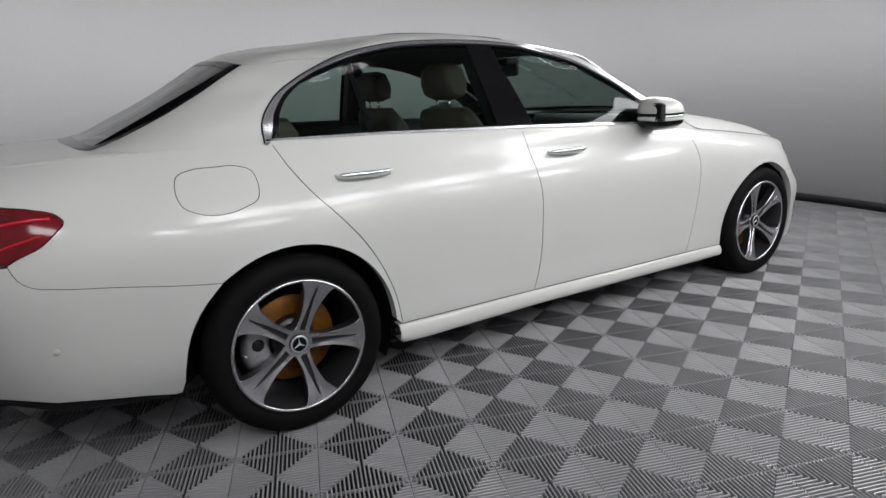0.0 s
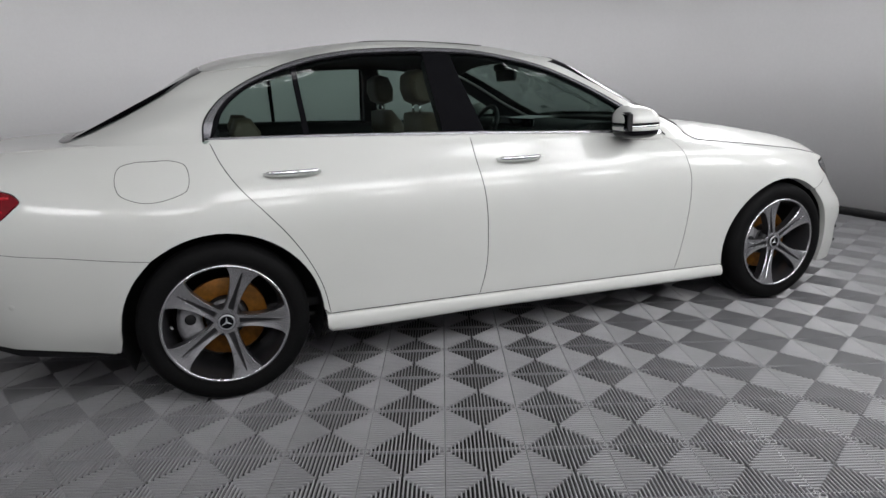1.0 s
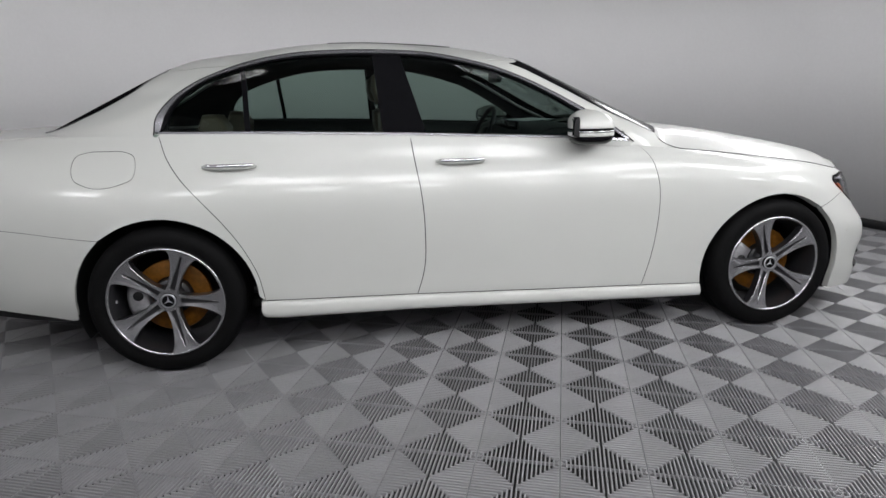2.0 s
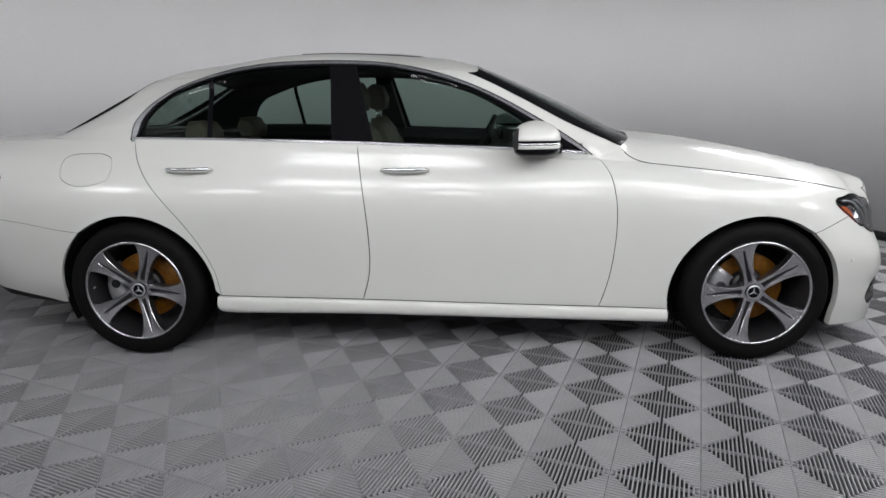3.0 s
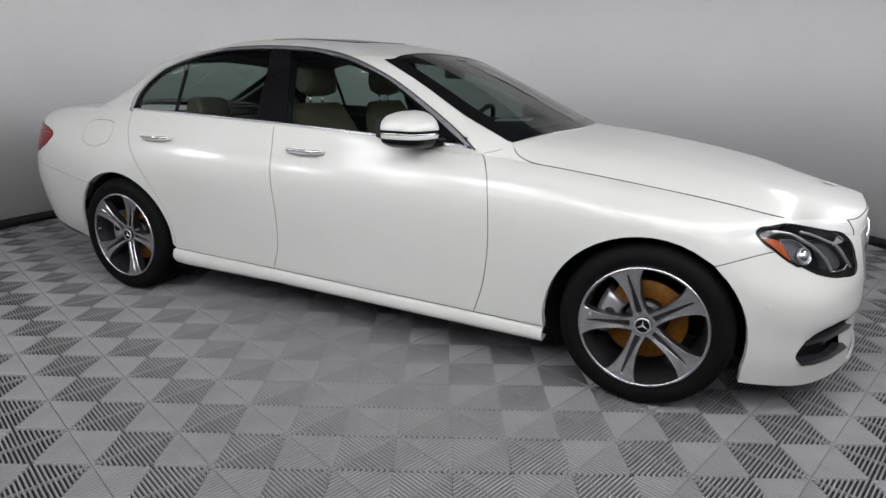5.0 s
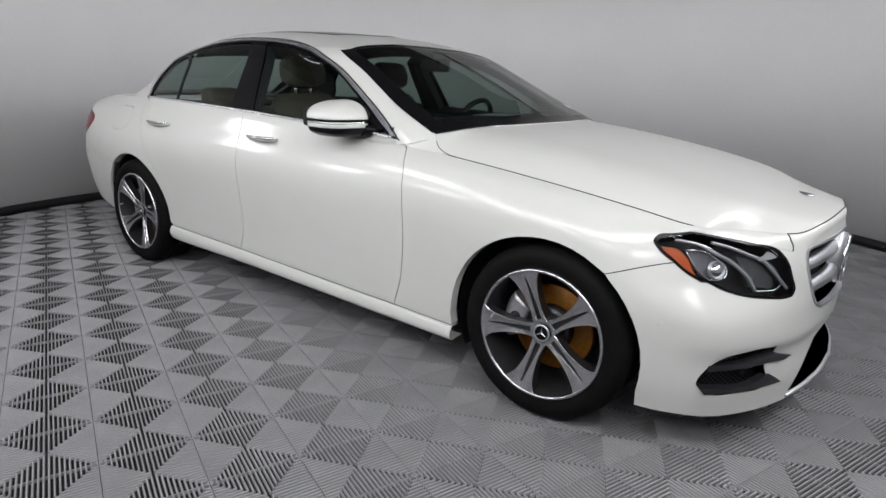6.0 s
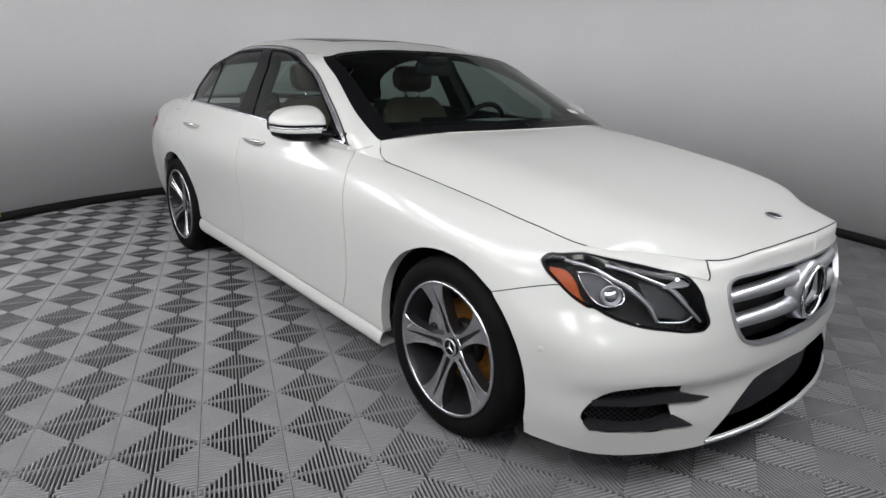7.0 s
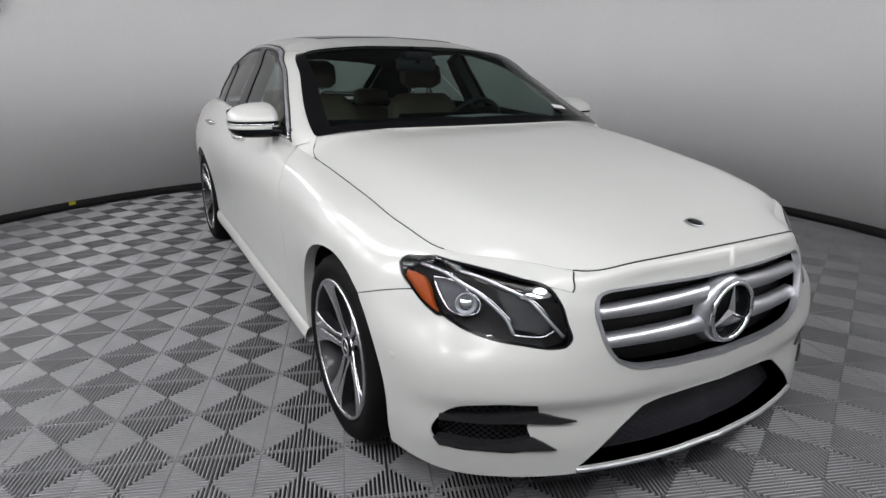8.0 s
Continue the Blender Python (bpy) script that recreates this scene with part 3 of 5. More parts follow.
us = np.linspace(0, body.ku[-1], 900)
belt_row = body.at(np.c_[us, np.full(900, V_BELT)])
BONNET_MID = [(2.47, 0, 1.033), (2.7, 0, 1.012), (3.0, 0, .965), (3.3, 0, .903), (3.55, 0, .840), (3.69, 0, .808), (3.735, 0, .798)]
flank_edge = [tuple(p) for p in belt_row[(us > body.ku[2]) & (us < body.ku[7] + .02)][::-1]]
BONNET_EDGE = [(2.318, .772, 1.0), (2.335, .790, .972), (2.375, .806, .948)] + flank_edge
bonnet = crowned("bonnet", BONNET_MID, BONNET_EDGE, 2.8, front_power=3.4, lead=belt_row[us <= body.ku[2]], bend=([0, .2, .4, .55, .66, .72, .78, .86, .94, 1], [0, .008, .035, .075, .115, .155, .25, .45, .74, 1]))


def lid(name, skin, mat, parent, step=.03, depth=.014, gap=0.0003, fold=None):
    """A sheet over the whole of a crowned skin, mirrored to both sides of the middle."""
    nu, nv = skin.ku[-1], skin.kv[-1]
    rim = np.r_[[(0, v) for v in np.linspace(0, nv, 60)], [(u, nv) for u in np.linspace(0, nu, 40)], [(nu, v) for v in np.linspace(nv, 0, 60)], [(u, 0) for u in np.linspace(nu, 0, 40)]]
    v, f, n = sheet(skin, rim, step=step, gap=gap, depth=depth, middle=True, fold=fold)
    if n[:len(n) // 2, 2].mean() < 0:
        n = -n
        f = [tuple(reversed(q)) for q in f]
    return halves(name, (v, f, n), mat, parent, whole=True)


lid("bonnet", bonnet, PAINT, car, gap=0.0, depth=.004, fold=lambda p: abs(p[1]) < .482 or p[0] < 3.365)
boot = crowned("boot_lid", [(-.60, 0, 1.072), (-.8, 0, 1.066), (-1.0, 0, 1.052), (-1.10, 0, 1.04)], [(-.35, .69, 1.052), (-.55, .685, 1.05), (-.83, .645, 1.035), (-1.02, .52, 1.028)], 3.5)
lid("boot_lid", boot, PAINT, car)

# nose: bumper skin with openings for lamp, grille, side vent and intake (y, z)
NOSE = (0, body.ku[6])
front = lambda pts, step=.012: body.find(strung(pts, step), "yz", NOSE)
LAMP_IN = [(.787, .779), (.705, .759), (.614, .735), (.548, .715), (.533, .671), (.527, .628), (.520, .579), (.531, .565), (.570, .557), (.631, .563), (.705, .576), (.764, .60), (.796, .625)]
LAMP_OUT = [(3.435, .625), (3.385, .654), (3.34, .689), (3.298, .722), (3.282, .746), (3.290, .759), (3.328, .767), (3.388, .779)]
lamp_uv = clean(np.r_[front(LAMP_IN), line_uv(strung(LAMP_OUT, .012))], .006)
lamp_uv[:, 1] = np.minimum(lamp_uv[:, 1], V_BELT - .003)
GRILLE_TOP, GRILLE_SIDE = [(0, .727), (.073, .724), (.232, .722), (.412, .713)], [(.412, .713), (.438, .703), (.455, .682), (.460, .655), (.449, .598), (.431, .549), (.402, .512)]
GRILLE_LOW = [(.402, .512), (.355, .491), (.231, .478), (.1, .475), (0, .475)]
grille_uv = clean(np.r_[front(GRILLE_TOP), front(GRILLE_SIDE), front(GRILLE_LOW)], .006)
grille_open = np.r_[grille_uv, [(-.05, grille_uv[-1][1]), (-.05, grille_uv[0][1])]]
intake_uv = clean(np.r_[front([(0, .382), (.165, .378), (.25, .371), (.30, .358)]), front([(.30, .358), (.39, .290), (.495, .196)]), front([(.495, .196), (.32, .198), (0, .203)])], .006)
intake_open = np.r_[intake_uv, [(-.05, intake_uv[-1][1]), (-.05, intake_uv[0][1])]]
VENT = [(.615, .405), (.735, .408), (.805, .392), (.836, .345), (.845, .285), (.82, .260), (.735, .254), (.641, .258), (.622, .28), (.630, .335), (.605, .375)]
vent_uv = clean(body.find(strung(VENT + VENT[:1], .012), "yz", (0, body.ku[5])), .006)
u_notch = float(np.interp(.484, belt_row[us <= body.ku[3]][:, 1], us[us <= body.ku[3]]))
hood_row = np.c_[np.linspace(0.0, u_notch, 24), np.full(24, V_BELT)]
NOTCH = [(.487, .751), (.4935, .739), (.4955, .725), (.499, .712), (.504, .7055)]
notch_uv = front(NOTCH, .006)
LAMP_TOP = [(.504, .7055), (.548, .7165), (.614, .7365), (.705, .7605), (.787, .7805)]
tip_uv = clean(np.r_[notch_uv, front(LAMP_TOP), line_uv([(3.388, .7815)]), np.c_[np.linspace(body.ku[4] + .0, u_notch, 24), np.full(24, V_BELT)]], .005)
arch_front = line_uv([p for p in FRONT_ARCH if p[0] > 3.165 and p[1] > .205])
seam = line_uv(strung(LAMP_REAR))
u_arch = arch_front[-1][0]
bottom = np.c_[np.linspace(u_arch - .005, 0, 60), np.full(60, .002)]
bump_uv = np.r_[hood_row, notch_uv, front(LAMP_IN[3:]), line_uv(strung([(3.435, .625), (3.40, .645), (3.352, .680)], .012)), seam[::-1], arch_front, bottom]
tip_v, tip_f, tip_n = sheet(body, tip_uv, step=.012, gap=0, depth=.014, fold=lambda p: p[2] < np.interp(p[1], belt_row[us <= body.ku[5]][:, 1], belt_row[us <= body.ku[5]][:, 2]) - .003)
rim_at = bonnet.at([(u, bonnet.kv[-1]) for u in np.linspace(0, bonnet.ku[-1], 200)])
rim_n = bonnet.normals([(u, bonnet.kv[-1] - .004) for u in np.linspace(0, bonnet.ku[-1], 200)])
rim_n *= np.sign(rim_n[:, 2:3])
for i, p in enumerate(tip_v):
    if tip_n[i, 2] > -.2:
        k = int(((rim_at - p) ** 2).sum(1).argmin())
        w = max(0, 1 - np.linalg.norm(rim_at[k] - p) / .05)
        q = tip_n[i] * (1 - w * w) + rim_n[k] * w * w
        tip_n[i] = q / np.linalg.norm(q)
halves("bonnet_corner", (tip_v, tip_f, tip_n), PAINT, car, "white bonnet corner above the lamp")
bump_v, bump_f, bump_n = sheet(body, bump_uv, [grille_open, intake_open, vent_uv], step=.022, gap=.0012, depth=.03, middle=True)
for i, p in enumerate(bump_v):
    k = int(((rim_at - p) ** 2).sum(1).argmin())
    w = max(0, 1 - np.linalg.norm(rim_at[k] - p) / .05)
    if w > 0 and p[1] < .5 and np.dot(bump_n[i], rim_n[k]) > 0:
        q = bump_n[i] * (1 - w * w) + rim_n[k] * w * w
        bump_n[i] = q / np.linalg.norm(q)
halves("front_bumper", (bump_v, bump_f, bump_n), PAINT, car, whole=True)
# black tube drawn along the bonnet gap in place of its shade
bonnet_gap_uv = np.r_[hood_row, notch_uv]
bonnet_gap_at = body.at(bonnet_gap_uv) + body.normals(bonnet_gap_uv) * .0002
part("bonnet_gap_shade", tube([tuple(p) for p in bonnet_gap_at[::-1]] + [(p[0], -p[1], p[2]) for p in bonnet_gap_at[1:]], .0024, 6), BLACK_PLASTIC, car, "thin black line for the shade in the bonnet gap")

# black tubes set into the shut lines in place of the gaps' shade
for line in (line_uv(a_gap), line_uv(b_gap), line_uv(c_gap), line_uv(sill_between(.425, 2.54)), seam, line_uv(strung(BUMPER_SEAM)), np.r_[flap, flap[:1]]):
    at = body.at(line) - body.normals(line) * .0045
    for side in (-1, 1):
        if len(line) != len(flap) + 1 or side < 0:
            part("shut_line_shade", tube([(p[0], side * p[1], p[2]) for p in at], .0034, 6), BLACK_PLASTIC, car, "black tube for the shade in the shut line")

# the same black line for the gap's shade along the wings
for side in (-1, 1):
    part("bonnet_gap_shade", tube([(p[0], side * (p[1] + .0005), p[2] + .0005) for p in bonnet.at([(bonnet.ku[-1], v) for v in np.linspace(.03, bonnet.kv[-1], 90)]) if p[0] < 3.38], .0019, 6), BLACK_PLASTIC, car, "thin black line for the shade in the bonnet gap")

# ---- cabin: pillars, roof, glass ----
G = lambda pts, step=.015: cabin.find(strung(pts, step), "xz", (cabin.ku[3] - .02, cabin.ku[10]))
DLO_TOP = [(.002, 1.052), (.008, 1.113), (.063, 1.191), (.164, 1.261), (.275, 1.312), (.359, 1.343), (.578, 1.388), (.80, 1.403), (1.02, 1.402), (1.267, 1.383), (1.484, 1.335), (1.698, 1.254), (1.81, 1.198), (1.915, 1.139), (2.02, 1.077), (2.11, 1.018), (2.175, .966)]
dlo_low = [(x, z + .012) for x, z in belt_line(2.175, .002, 40)]
dlo = np.r_[G(DLO_TOP), cabin.find(dlo_low, "xz", (cabin.ku[3], cabin.ku[10]))]
rows_v = cabin.kv
# body-coloured side frame and roof: all above the belt but the openings
ws = np.r_[[(u, rows_v[1] + .0) for u in np.linspace(0, cabin.ku[3], 30)], [(cabin.ku[3] + .046 * f + .026 * math.sin(math.pi * f**.75), rows_v[1] + f * (rows_v[4] - rows_v[1])) for f in np.linspace(0, 1, 30)], [(u, rows_v[4]) for u in np.linspace(cabin.ku[3] + .046, 0, 30)]]
bl = np.r_[[(cabin.ku[12], v) for v in np.linspace(rows_v[1], rows_v[4], 30)], [(u, rows_v[4]) for u in np.linspace(cabin.ku[12], cabin.ku[10] , 30)], [(cabin.ku[10], v) for v in np.linspace(rows_v[4], rows_v[1], 30)], [(u, rows_v[1]) for u in np.linspace(cabin.ku[10], cabin.ku[12], 30)]]
top_u = cabin.ku[-1]
v_split = rows_v[4] + .55 * (rows_v[5] - rows_v[4])
u_all = np.linspace(0, top_u, 170)
ditch = np.interp(u_all, [0, cabin.ku[3] - .06, cabin.ku[3] + .06, cabin.ku[9], cabin.ku[10], top_u], [rows_v[4] + .002, rows_v[4] + .002, v_split, v_split, rows_v[4] + .002, rows_v[4] + .002])
foot = rows_v[1] - np.interp(u_all, [0, cabin.ku[2] + .05, cabin.ku[3], cabin.ku[4], cabin.ku[5], top_u], [.0, .01, .012, .015, .015, .015])
ends = lambda lo, hi, u: [(u, v) for v in np.linspace(lo, hi, 20)]
frame_uv = np.r_[np.c_[u_all, foot], ends(foot[-1], ditch[-1], top_u), np.c_[u_all, ditch][::-1], ends(ditch[0], foot[0], 0)]
back_open = np.r_[bl, [(top_u + .05, rows_v[1] - .03), (top_u + .05, rows_v[4])]]
frame_v, frame_f, frame_n = sheet(cabin, frame_uv, [np.r_[ws[:-1], [(-.05, rows_v[4] + .01), (-.05, rows_v[1] - .05)]], clean(dlo), back_open], step=.022, gap=0, depth=.012, fold=lambda p: p[2] > np.interp(p[0], [-1.1, 0, 1.1, 1.8, 2.165, 2.4], [1.06, 1.045, 1.016, .985, .962, .95]) + .004)
roof_uv = np.r_[np.c_[u_all, ditch + .005], ends(ditch[-1], rows_v[-1], top_u), np.c_[u_all, np.full(170, rows_v[-1])][::-1], ends(rows_v[-1], ditch[0], 0)]
halves("roof", sheet(cabin, roof_uv, step=.03, gap=0, depth=.008), PAINT, car, whole=True)
lidv = sheet(cabin, ws, step=.04, gap=.001, depth=0, lift=.001)
halves("windscreen", lidv, SCREEN, car, "tinted windscreen", whole=True)
halves("rear_window", sheet(cabin, bl, step=.04, gap=.001, depth=0, lift=.001), GLASS, car, "tinted rear window", whole=True)
# chrome frame round the side glass, a black seal inside it, and the panes
outer_line = clean(dlo, .006)
height = cabin.at(outer_line)
over = height[:, 2] - np.interp(height[:, 0], [0, .42, 1.1, 1.8, 2.165], [1.045, 1.037, 1.016, .985, .962])


def drawn_in(low, high):
    """The opening drawn in by one width along the belt and another along the rail."""
    a, b = inset(outer_line, low), inset(outer_line, high)
    w = np.clip((over - .02) / .05, 0, 1)[:, None]
    return a * (1 - w) + b * w


chrome_in, seal_in = drawn_in(.013, .026), drawn_in(.017, .044)
halves("window_trim", sheet(cabin, outer_line, [chrome_in], step=.03, gap=0, depth=.006, lift=.005), TRIM, car, "satin chrome window surround")
halves("window_seal", sheet(cabin, chrome_in, [seal_in], step=.03, gap=0, depth=.004, lift=.001), BLACK_GLOSS, car, "black window seal")
rail = strung(DLO_TOP, .015)
lean = np.gradient(rail, axis=0)
lean /= np.linalg.norm(lean, axis=1)[:, None]
rail = rail + np.c_[-lean[:, 1], lean[:, 0]] * .0045
gap_line = cabin.find(rail, "xz", (cabin.ku[3] - .02, cabin.ku[10]))
gap_at = cabin.at(gap_line) + cabin.normals(gap_line) * .0012
# black tube drawn for the shade in the door gap beside the chrome
for side in (-1, 1):
    part("door_gap_shade", tube([(p[0], side * p[1], p[2]) for p in gap_at], .0034, 6), BLACK_PLASTIC, car, "thin black line for the shaded door gap along the roof rail")
pane_line = cabin.at(seal_in)[:, [0, 2]]
pane_over = over


def pane(rear_low, front_low, rear_top, front_top):
    """The part of the side opening between two slanted lines, each given by its x at the belt and at the rail."""
    at = lambda lo, hi, z: lo + (hi - lo) * (z - 1.0) / .40
    q, side = pane_line, []
    keep = (q[:, 0] > at(rear_low, rear_top, q[:, 1]) + .004) & (q[:, 0] < at(front_low, front_top, q[:, 1]) - .004)
    upper = sorted([i for i in np.where(keep)[0] if pane_over[i] > .05], key=lambda i: q[i, 0])
    lower = sorted([i for i in np.where(keep)[0] if pane_over[i] <= .05], key=lambda i: -q[i, 0])
    z_top = lambda x: float(np.interp(x, [q[i, 0] for i in order_top], [q[i, 1] for i in order_top]))
    z_low = lambda x: float(np.interp(x, [q[i, 0] for i in order_low], [q[i, 1] for i in order_low]))
    order_top = sorted([i for i in range(len(q)) if pane_over[i] > .05], key=lambda i: q[i, 0])
    order_low = sorted([i for i in range(len(q)) if pane_over[i] <= .05], key=lambda i: q[i, 0])
    edge = lambda lo, hi, up: [(at(lo, hi, z), z) for z in (np.linspace(0, 1, 14) if up else np.linspace(1, 0, 14)) * (z_top(hi) - z_low(lo)) + z_low(lo)]
    pts = [tuple(q[i]) for i in upper]
    if front_top < 2.2:
        pts += edge(front_low, front_top, False)
    pts += [tuple(q[i]) for i in lower]
    if rear_top > 0:
        pts += edge(rear_low, rear_top, True)
    return clean(cabin.find(clean(np.array(pts), .004), "xz", (cabin.ku[3], cabin.ku[10])), .003)


for name, mat, label, args, lift in (
        ("quarter_glass", GLASS, "tinted quarter window", (-1, .392, -1, .366), -.004),
        ("glass_divider", BLACK_GLOSS, "gloss black divider bar", (.388, .412, .362, .386), 0),
        ("rear_door_glass", GLASS, "tinted rear side window", (.408, .990, .382, .958), -.004),
        ("pillar_cover", BLACK_GLOSS, "gloss black centre pillar cover", (.986, 1.188, .954, 1.078), .001),
        ("front_door_glass", GLASS, "tinted front side window", (1.184, 1.995, 1.074, 3.2), -.004),
        ("mirror_triangle", BLACK_GLOSS, "gloss black mirror base panel", (1.990, 2.135, 1.990, 2.135), .001)):
    halves(name, sheet(cabin, pane(*args), step=.04, gap=0, depth=.004, lift=lift), mat, car, label)

# corner of the wing under the foot of the windscreen pillar, shaded as one surface with the pillar
low_row = belt_row[(belt_row[:, 0] < 2.47) & (belt_row[:, 0] > 2.15) & (us > body.ku[6])][::-1]
low_row = low_row[np.linspace(0, len(low_row) - 1, 30).astype(int)]
high_row = strung([(2.15, .852, .963), (2.23, .815, .985), (2.318, .775, 1.003), (2.335, .790, .974), (2.375, .807, .949), (2.47, .814, .922)], .004)
high_row = high_row[np.linspace(0, len(high_row) - 1, 30).astype(int)]
rows = []
for f in np.r_[np.linspace(-.15, 1, 9), 1.2]:
    q = low_row + (high_row - low_row) * min(f, 1)
    q = q + np.array((0, 1, 0)) * (-.004 * max(f, 0) * (1 - min(f, 1)) - (.004 if f < 0 else 0.0))
    rows.append(q + (np.array((0, -.035, -.010)) if f > 1 else 0))
corner = Skin(rows)
corner_n = corner.normals([(u, v) for v in corner.kv for u in corner.ku])
corner_n *= np.sign(corner_n[:, 1:2] + corner_n[:, 2:3])
corner_p = corner.g.reshape(-1, 3)
foot_uv = np.c_[u_all, foot][(u_all > cabin.ku[2]) & (u_all < cabin.ku[5])]
foot_p, foot_n = cabin.at(foot_uv), cabin.normals(foot_uv + (0, .01))
foot_n *= np.sign(foot_n[:, 1:2])


def blended(points, normals, seam_p, seam_n, reach):
    """Normals turned towards those of a seam close by."""
    out = normals.copy()
    for i, p in enumerate(points):
        d = np.linalg.norm(seam_p - p, axis=1)
        k = int(d.argmin())
        w = max(0.0, 1 - d[k] / reach) ** 1.5
        if w > 0 and np.dot(normals[i], seam_n[k]) > 0:
            q = normals[i] * (1 - w) + seam_n[k] * w
            out[i] = q / np.linalg.norm(q)
    return out


sunk = (frame_v[:, 0] < 2.15) & (frame_v[:, 0] > 0) & (frame_v[:, 2] < np.interp(frame_v[:, 0], [0, .42, 1.1, 1.8, 2.165], [1.045, 1.037, 1.016, .985, .962]) + .011)
frame_v[sunk, 1] -= .008
foot_low = (frame_v[:, 0] > 2.15) & (frame_v[:, 0] < 2.40) & (frame_v[:, 2] < np.interp(frame_v[:, 0], [2.15, 2.316, 2.40], [.962, 1.0, 1.03]) + .010)
frame_v[foot_low] -= (0, .007, .004)
near_foot = np.array([corner_n[int(np.linalg.norm(corner_p - p, axis=1).argmin())] for p in foot_p])
shared = foot_n + near_foot
shared /= np.linalg.norm(shared, axis=1)[:, None]
frame_n = blended(frame_v, frame_n, foot_p, shared, .10)
corner_n = blended(corner_p, corner_n, foot_p, shared, .10)
halves("side_frame", (frame_v, frame_f, frame_n), PAINT, car)
nu = len(corner.ku)
quads = [(a * nu + b, a * nu + b + 1, (a + 1) * nu + b + 1, (a + 1) * nu + b) for a in range(len(corner.kv) - 1) for b in range(nu - 1)]
faced = sum(float(np.sign(np.dot(np.cross(corner_p[q[1]] - corner_p[q[0]], corner_p[q[2]] - corner_p[q[0]]), corner_n[q[0]]))) for q in quads)
if faced < 0:
    quads = [q[::-1] for q in quads]
halves("wing_corner", (corner_p, quads, corner_n), PAINT, car, "white wing corner at the pillar foot")


# ---- wheels ----
def make_wheel(x, y, spin):
    wheel = new("wheel")
    wheel.parent = car
    wheel.matrix_basis = pose(x, y, HUB_Z)
    r = HUB_Z
    tyre = [(.240, -.035), (.247, -.030), (.262, -.041), (.29, -.044), (.312, -.038), (.326, -.022), (.3335, .0), (r, .012), (r, .05), (.328, .052), (.328, .060), (r, .062), (r, .105), (.328, .107), (.328, .115), (r, .117), (r, .155), (.328, .157), (.328, .165), (r, .167), (.3335, .185), (.31, .225), (.26, .23), (.235, .22)]
    part("tyre", lathe(tyre, 72), RUBBER, wheel, "black rubber tyre")
    rim = part("rim", lathe([(.249, -.034), (.247, -.040), (.240, -.041), (.2365, -.034), (.233, -.02), (.222, .03), (.216, .18), (.235, .21)], 72), RIM_DARK, wheel, "grey alloy five-spoke rim")
    part("rim_lip", lathe([(.2495, -.0335), (.2478, -.0412), (.2395, -.0422), (.2372, -.037)], 72), RIM_FACE, rim, "bright machined rim edge")
    width = lambda r: float(np.interp(r, [.03, .055, .09, .13, .17, .20, .215, .226, .234, .240], [.030, .0245, .0220, .0245, .0320, .041, .0475, .054, .060, .067]))
    radii = [.03, .042, .055, .07, .09, .11, .13, .15, .17, .185, .195, .205, .213, .220, .227, .233, .2365, .2395]
    side = np.array([(width(r), math.sqrt(r * r - width(r) ** 2) if r > .1 else r) for r in radii])
    end = math.degrees(math.asin(width(.2395) / .2395))
    top = [(.2395 * math.sin(radians(q)), .2395 * math.cos(radians(q))) for q in np.linspace(end, -end, 15)][1:-1]
    outline = np.r_[side, top, (side * (-1, 1))[::-1]]
    groove = np.array([(.0125, .050), (.0115, .075), (.0092, .12), (.0068, .17), (.0042, .216), (0, .223), (-.0042, .216), (-.0068, .17), (-.0092, .12), (-.0115, .075), (-.0125, .050)])
    flat, tris, border = filled(clean(outline, .002), [groove], .012)
    dish = lambda x, z: np.interp(np.hypot(x, z), [.03, .06, .10, .15, .20, .225, .24], [-.003, -.005, -.010, -.0175, -.028, -.0345, -.039])
    reach = np.array([width(r) for r in np.hypot(flat[:, 0], flat[:, 1])])
    y0 = dish(flat[:, 0], flat[:, 1]) - .0045 * np.clip(np.abs(flat[:, 0]) / reach, 0, 1) ** 2 * np.interp(flat[:, 1], [.05, .09, .19, .235], [0, 1, 1, 0])
    pts = [(p[0], y, p[1]) for p, y in zip(flat, y0)]
    faces, slots = [tuple(f) for f in tris], [0] * len(tris)
    push = {i: np.zeros(2) for e in border for i in e}
    for a, b in border:
        d = flat[b] - flat[a]
        for i in (a, b):
            push[i] = push[i] + np.array((d[1], -d[0])) / np.linalg.norm(d)
    rims = {}
    for i, d in push.items():
        d = d / (np.linalg.norm(d) + 1e-9) * .0022
        rims[i] = len(pts)
        pts.append((pts[i][0] + d[0], pts[i][1] + .0030, pts[i][2] + d[1]))
        pts.append((pts[i][0] + d[0], pts[i][1] + .045, pts[i][2] + d[1]))
    for a, b in border:
        faces.append((b, a, rims[a], rims[b]))
        faces.append((rims[b], rims[a], rims[a] + 1, rims[b] + 1))
        slots += [0, 1]
    k = len(pts)
    pts += [(x, float(dish(x, z)) + .011, z) for x, z in groove * (1.3, 1)]
    faces.append(tuple(range(k, k + len(groove))))
    slots.append(1)
    spoke_mesh = mesh_of("spoke", pts, faces, smooth=True, slots=slots)
    spoke_mesh.set_sharp_from_angle(angle=radians(24))
    spoke_mesh.materials.append(RIM_FACE)
    spoke_mesh.materials.append(RIM_DARK)
    for k in range(5):
        spoke = part("spoke", spoke_mesh, RIM_FACE, rim, "machined grey spoke with a dark groove")
        spoke.matrix_basis = Matrix.Rotation(radians(spin + 72 * k - 90), 4, "Y").inverted()
        a = radians(spin + 36 + 72 * k)
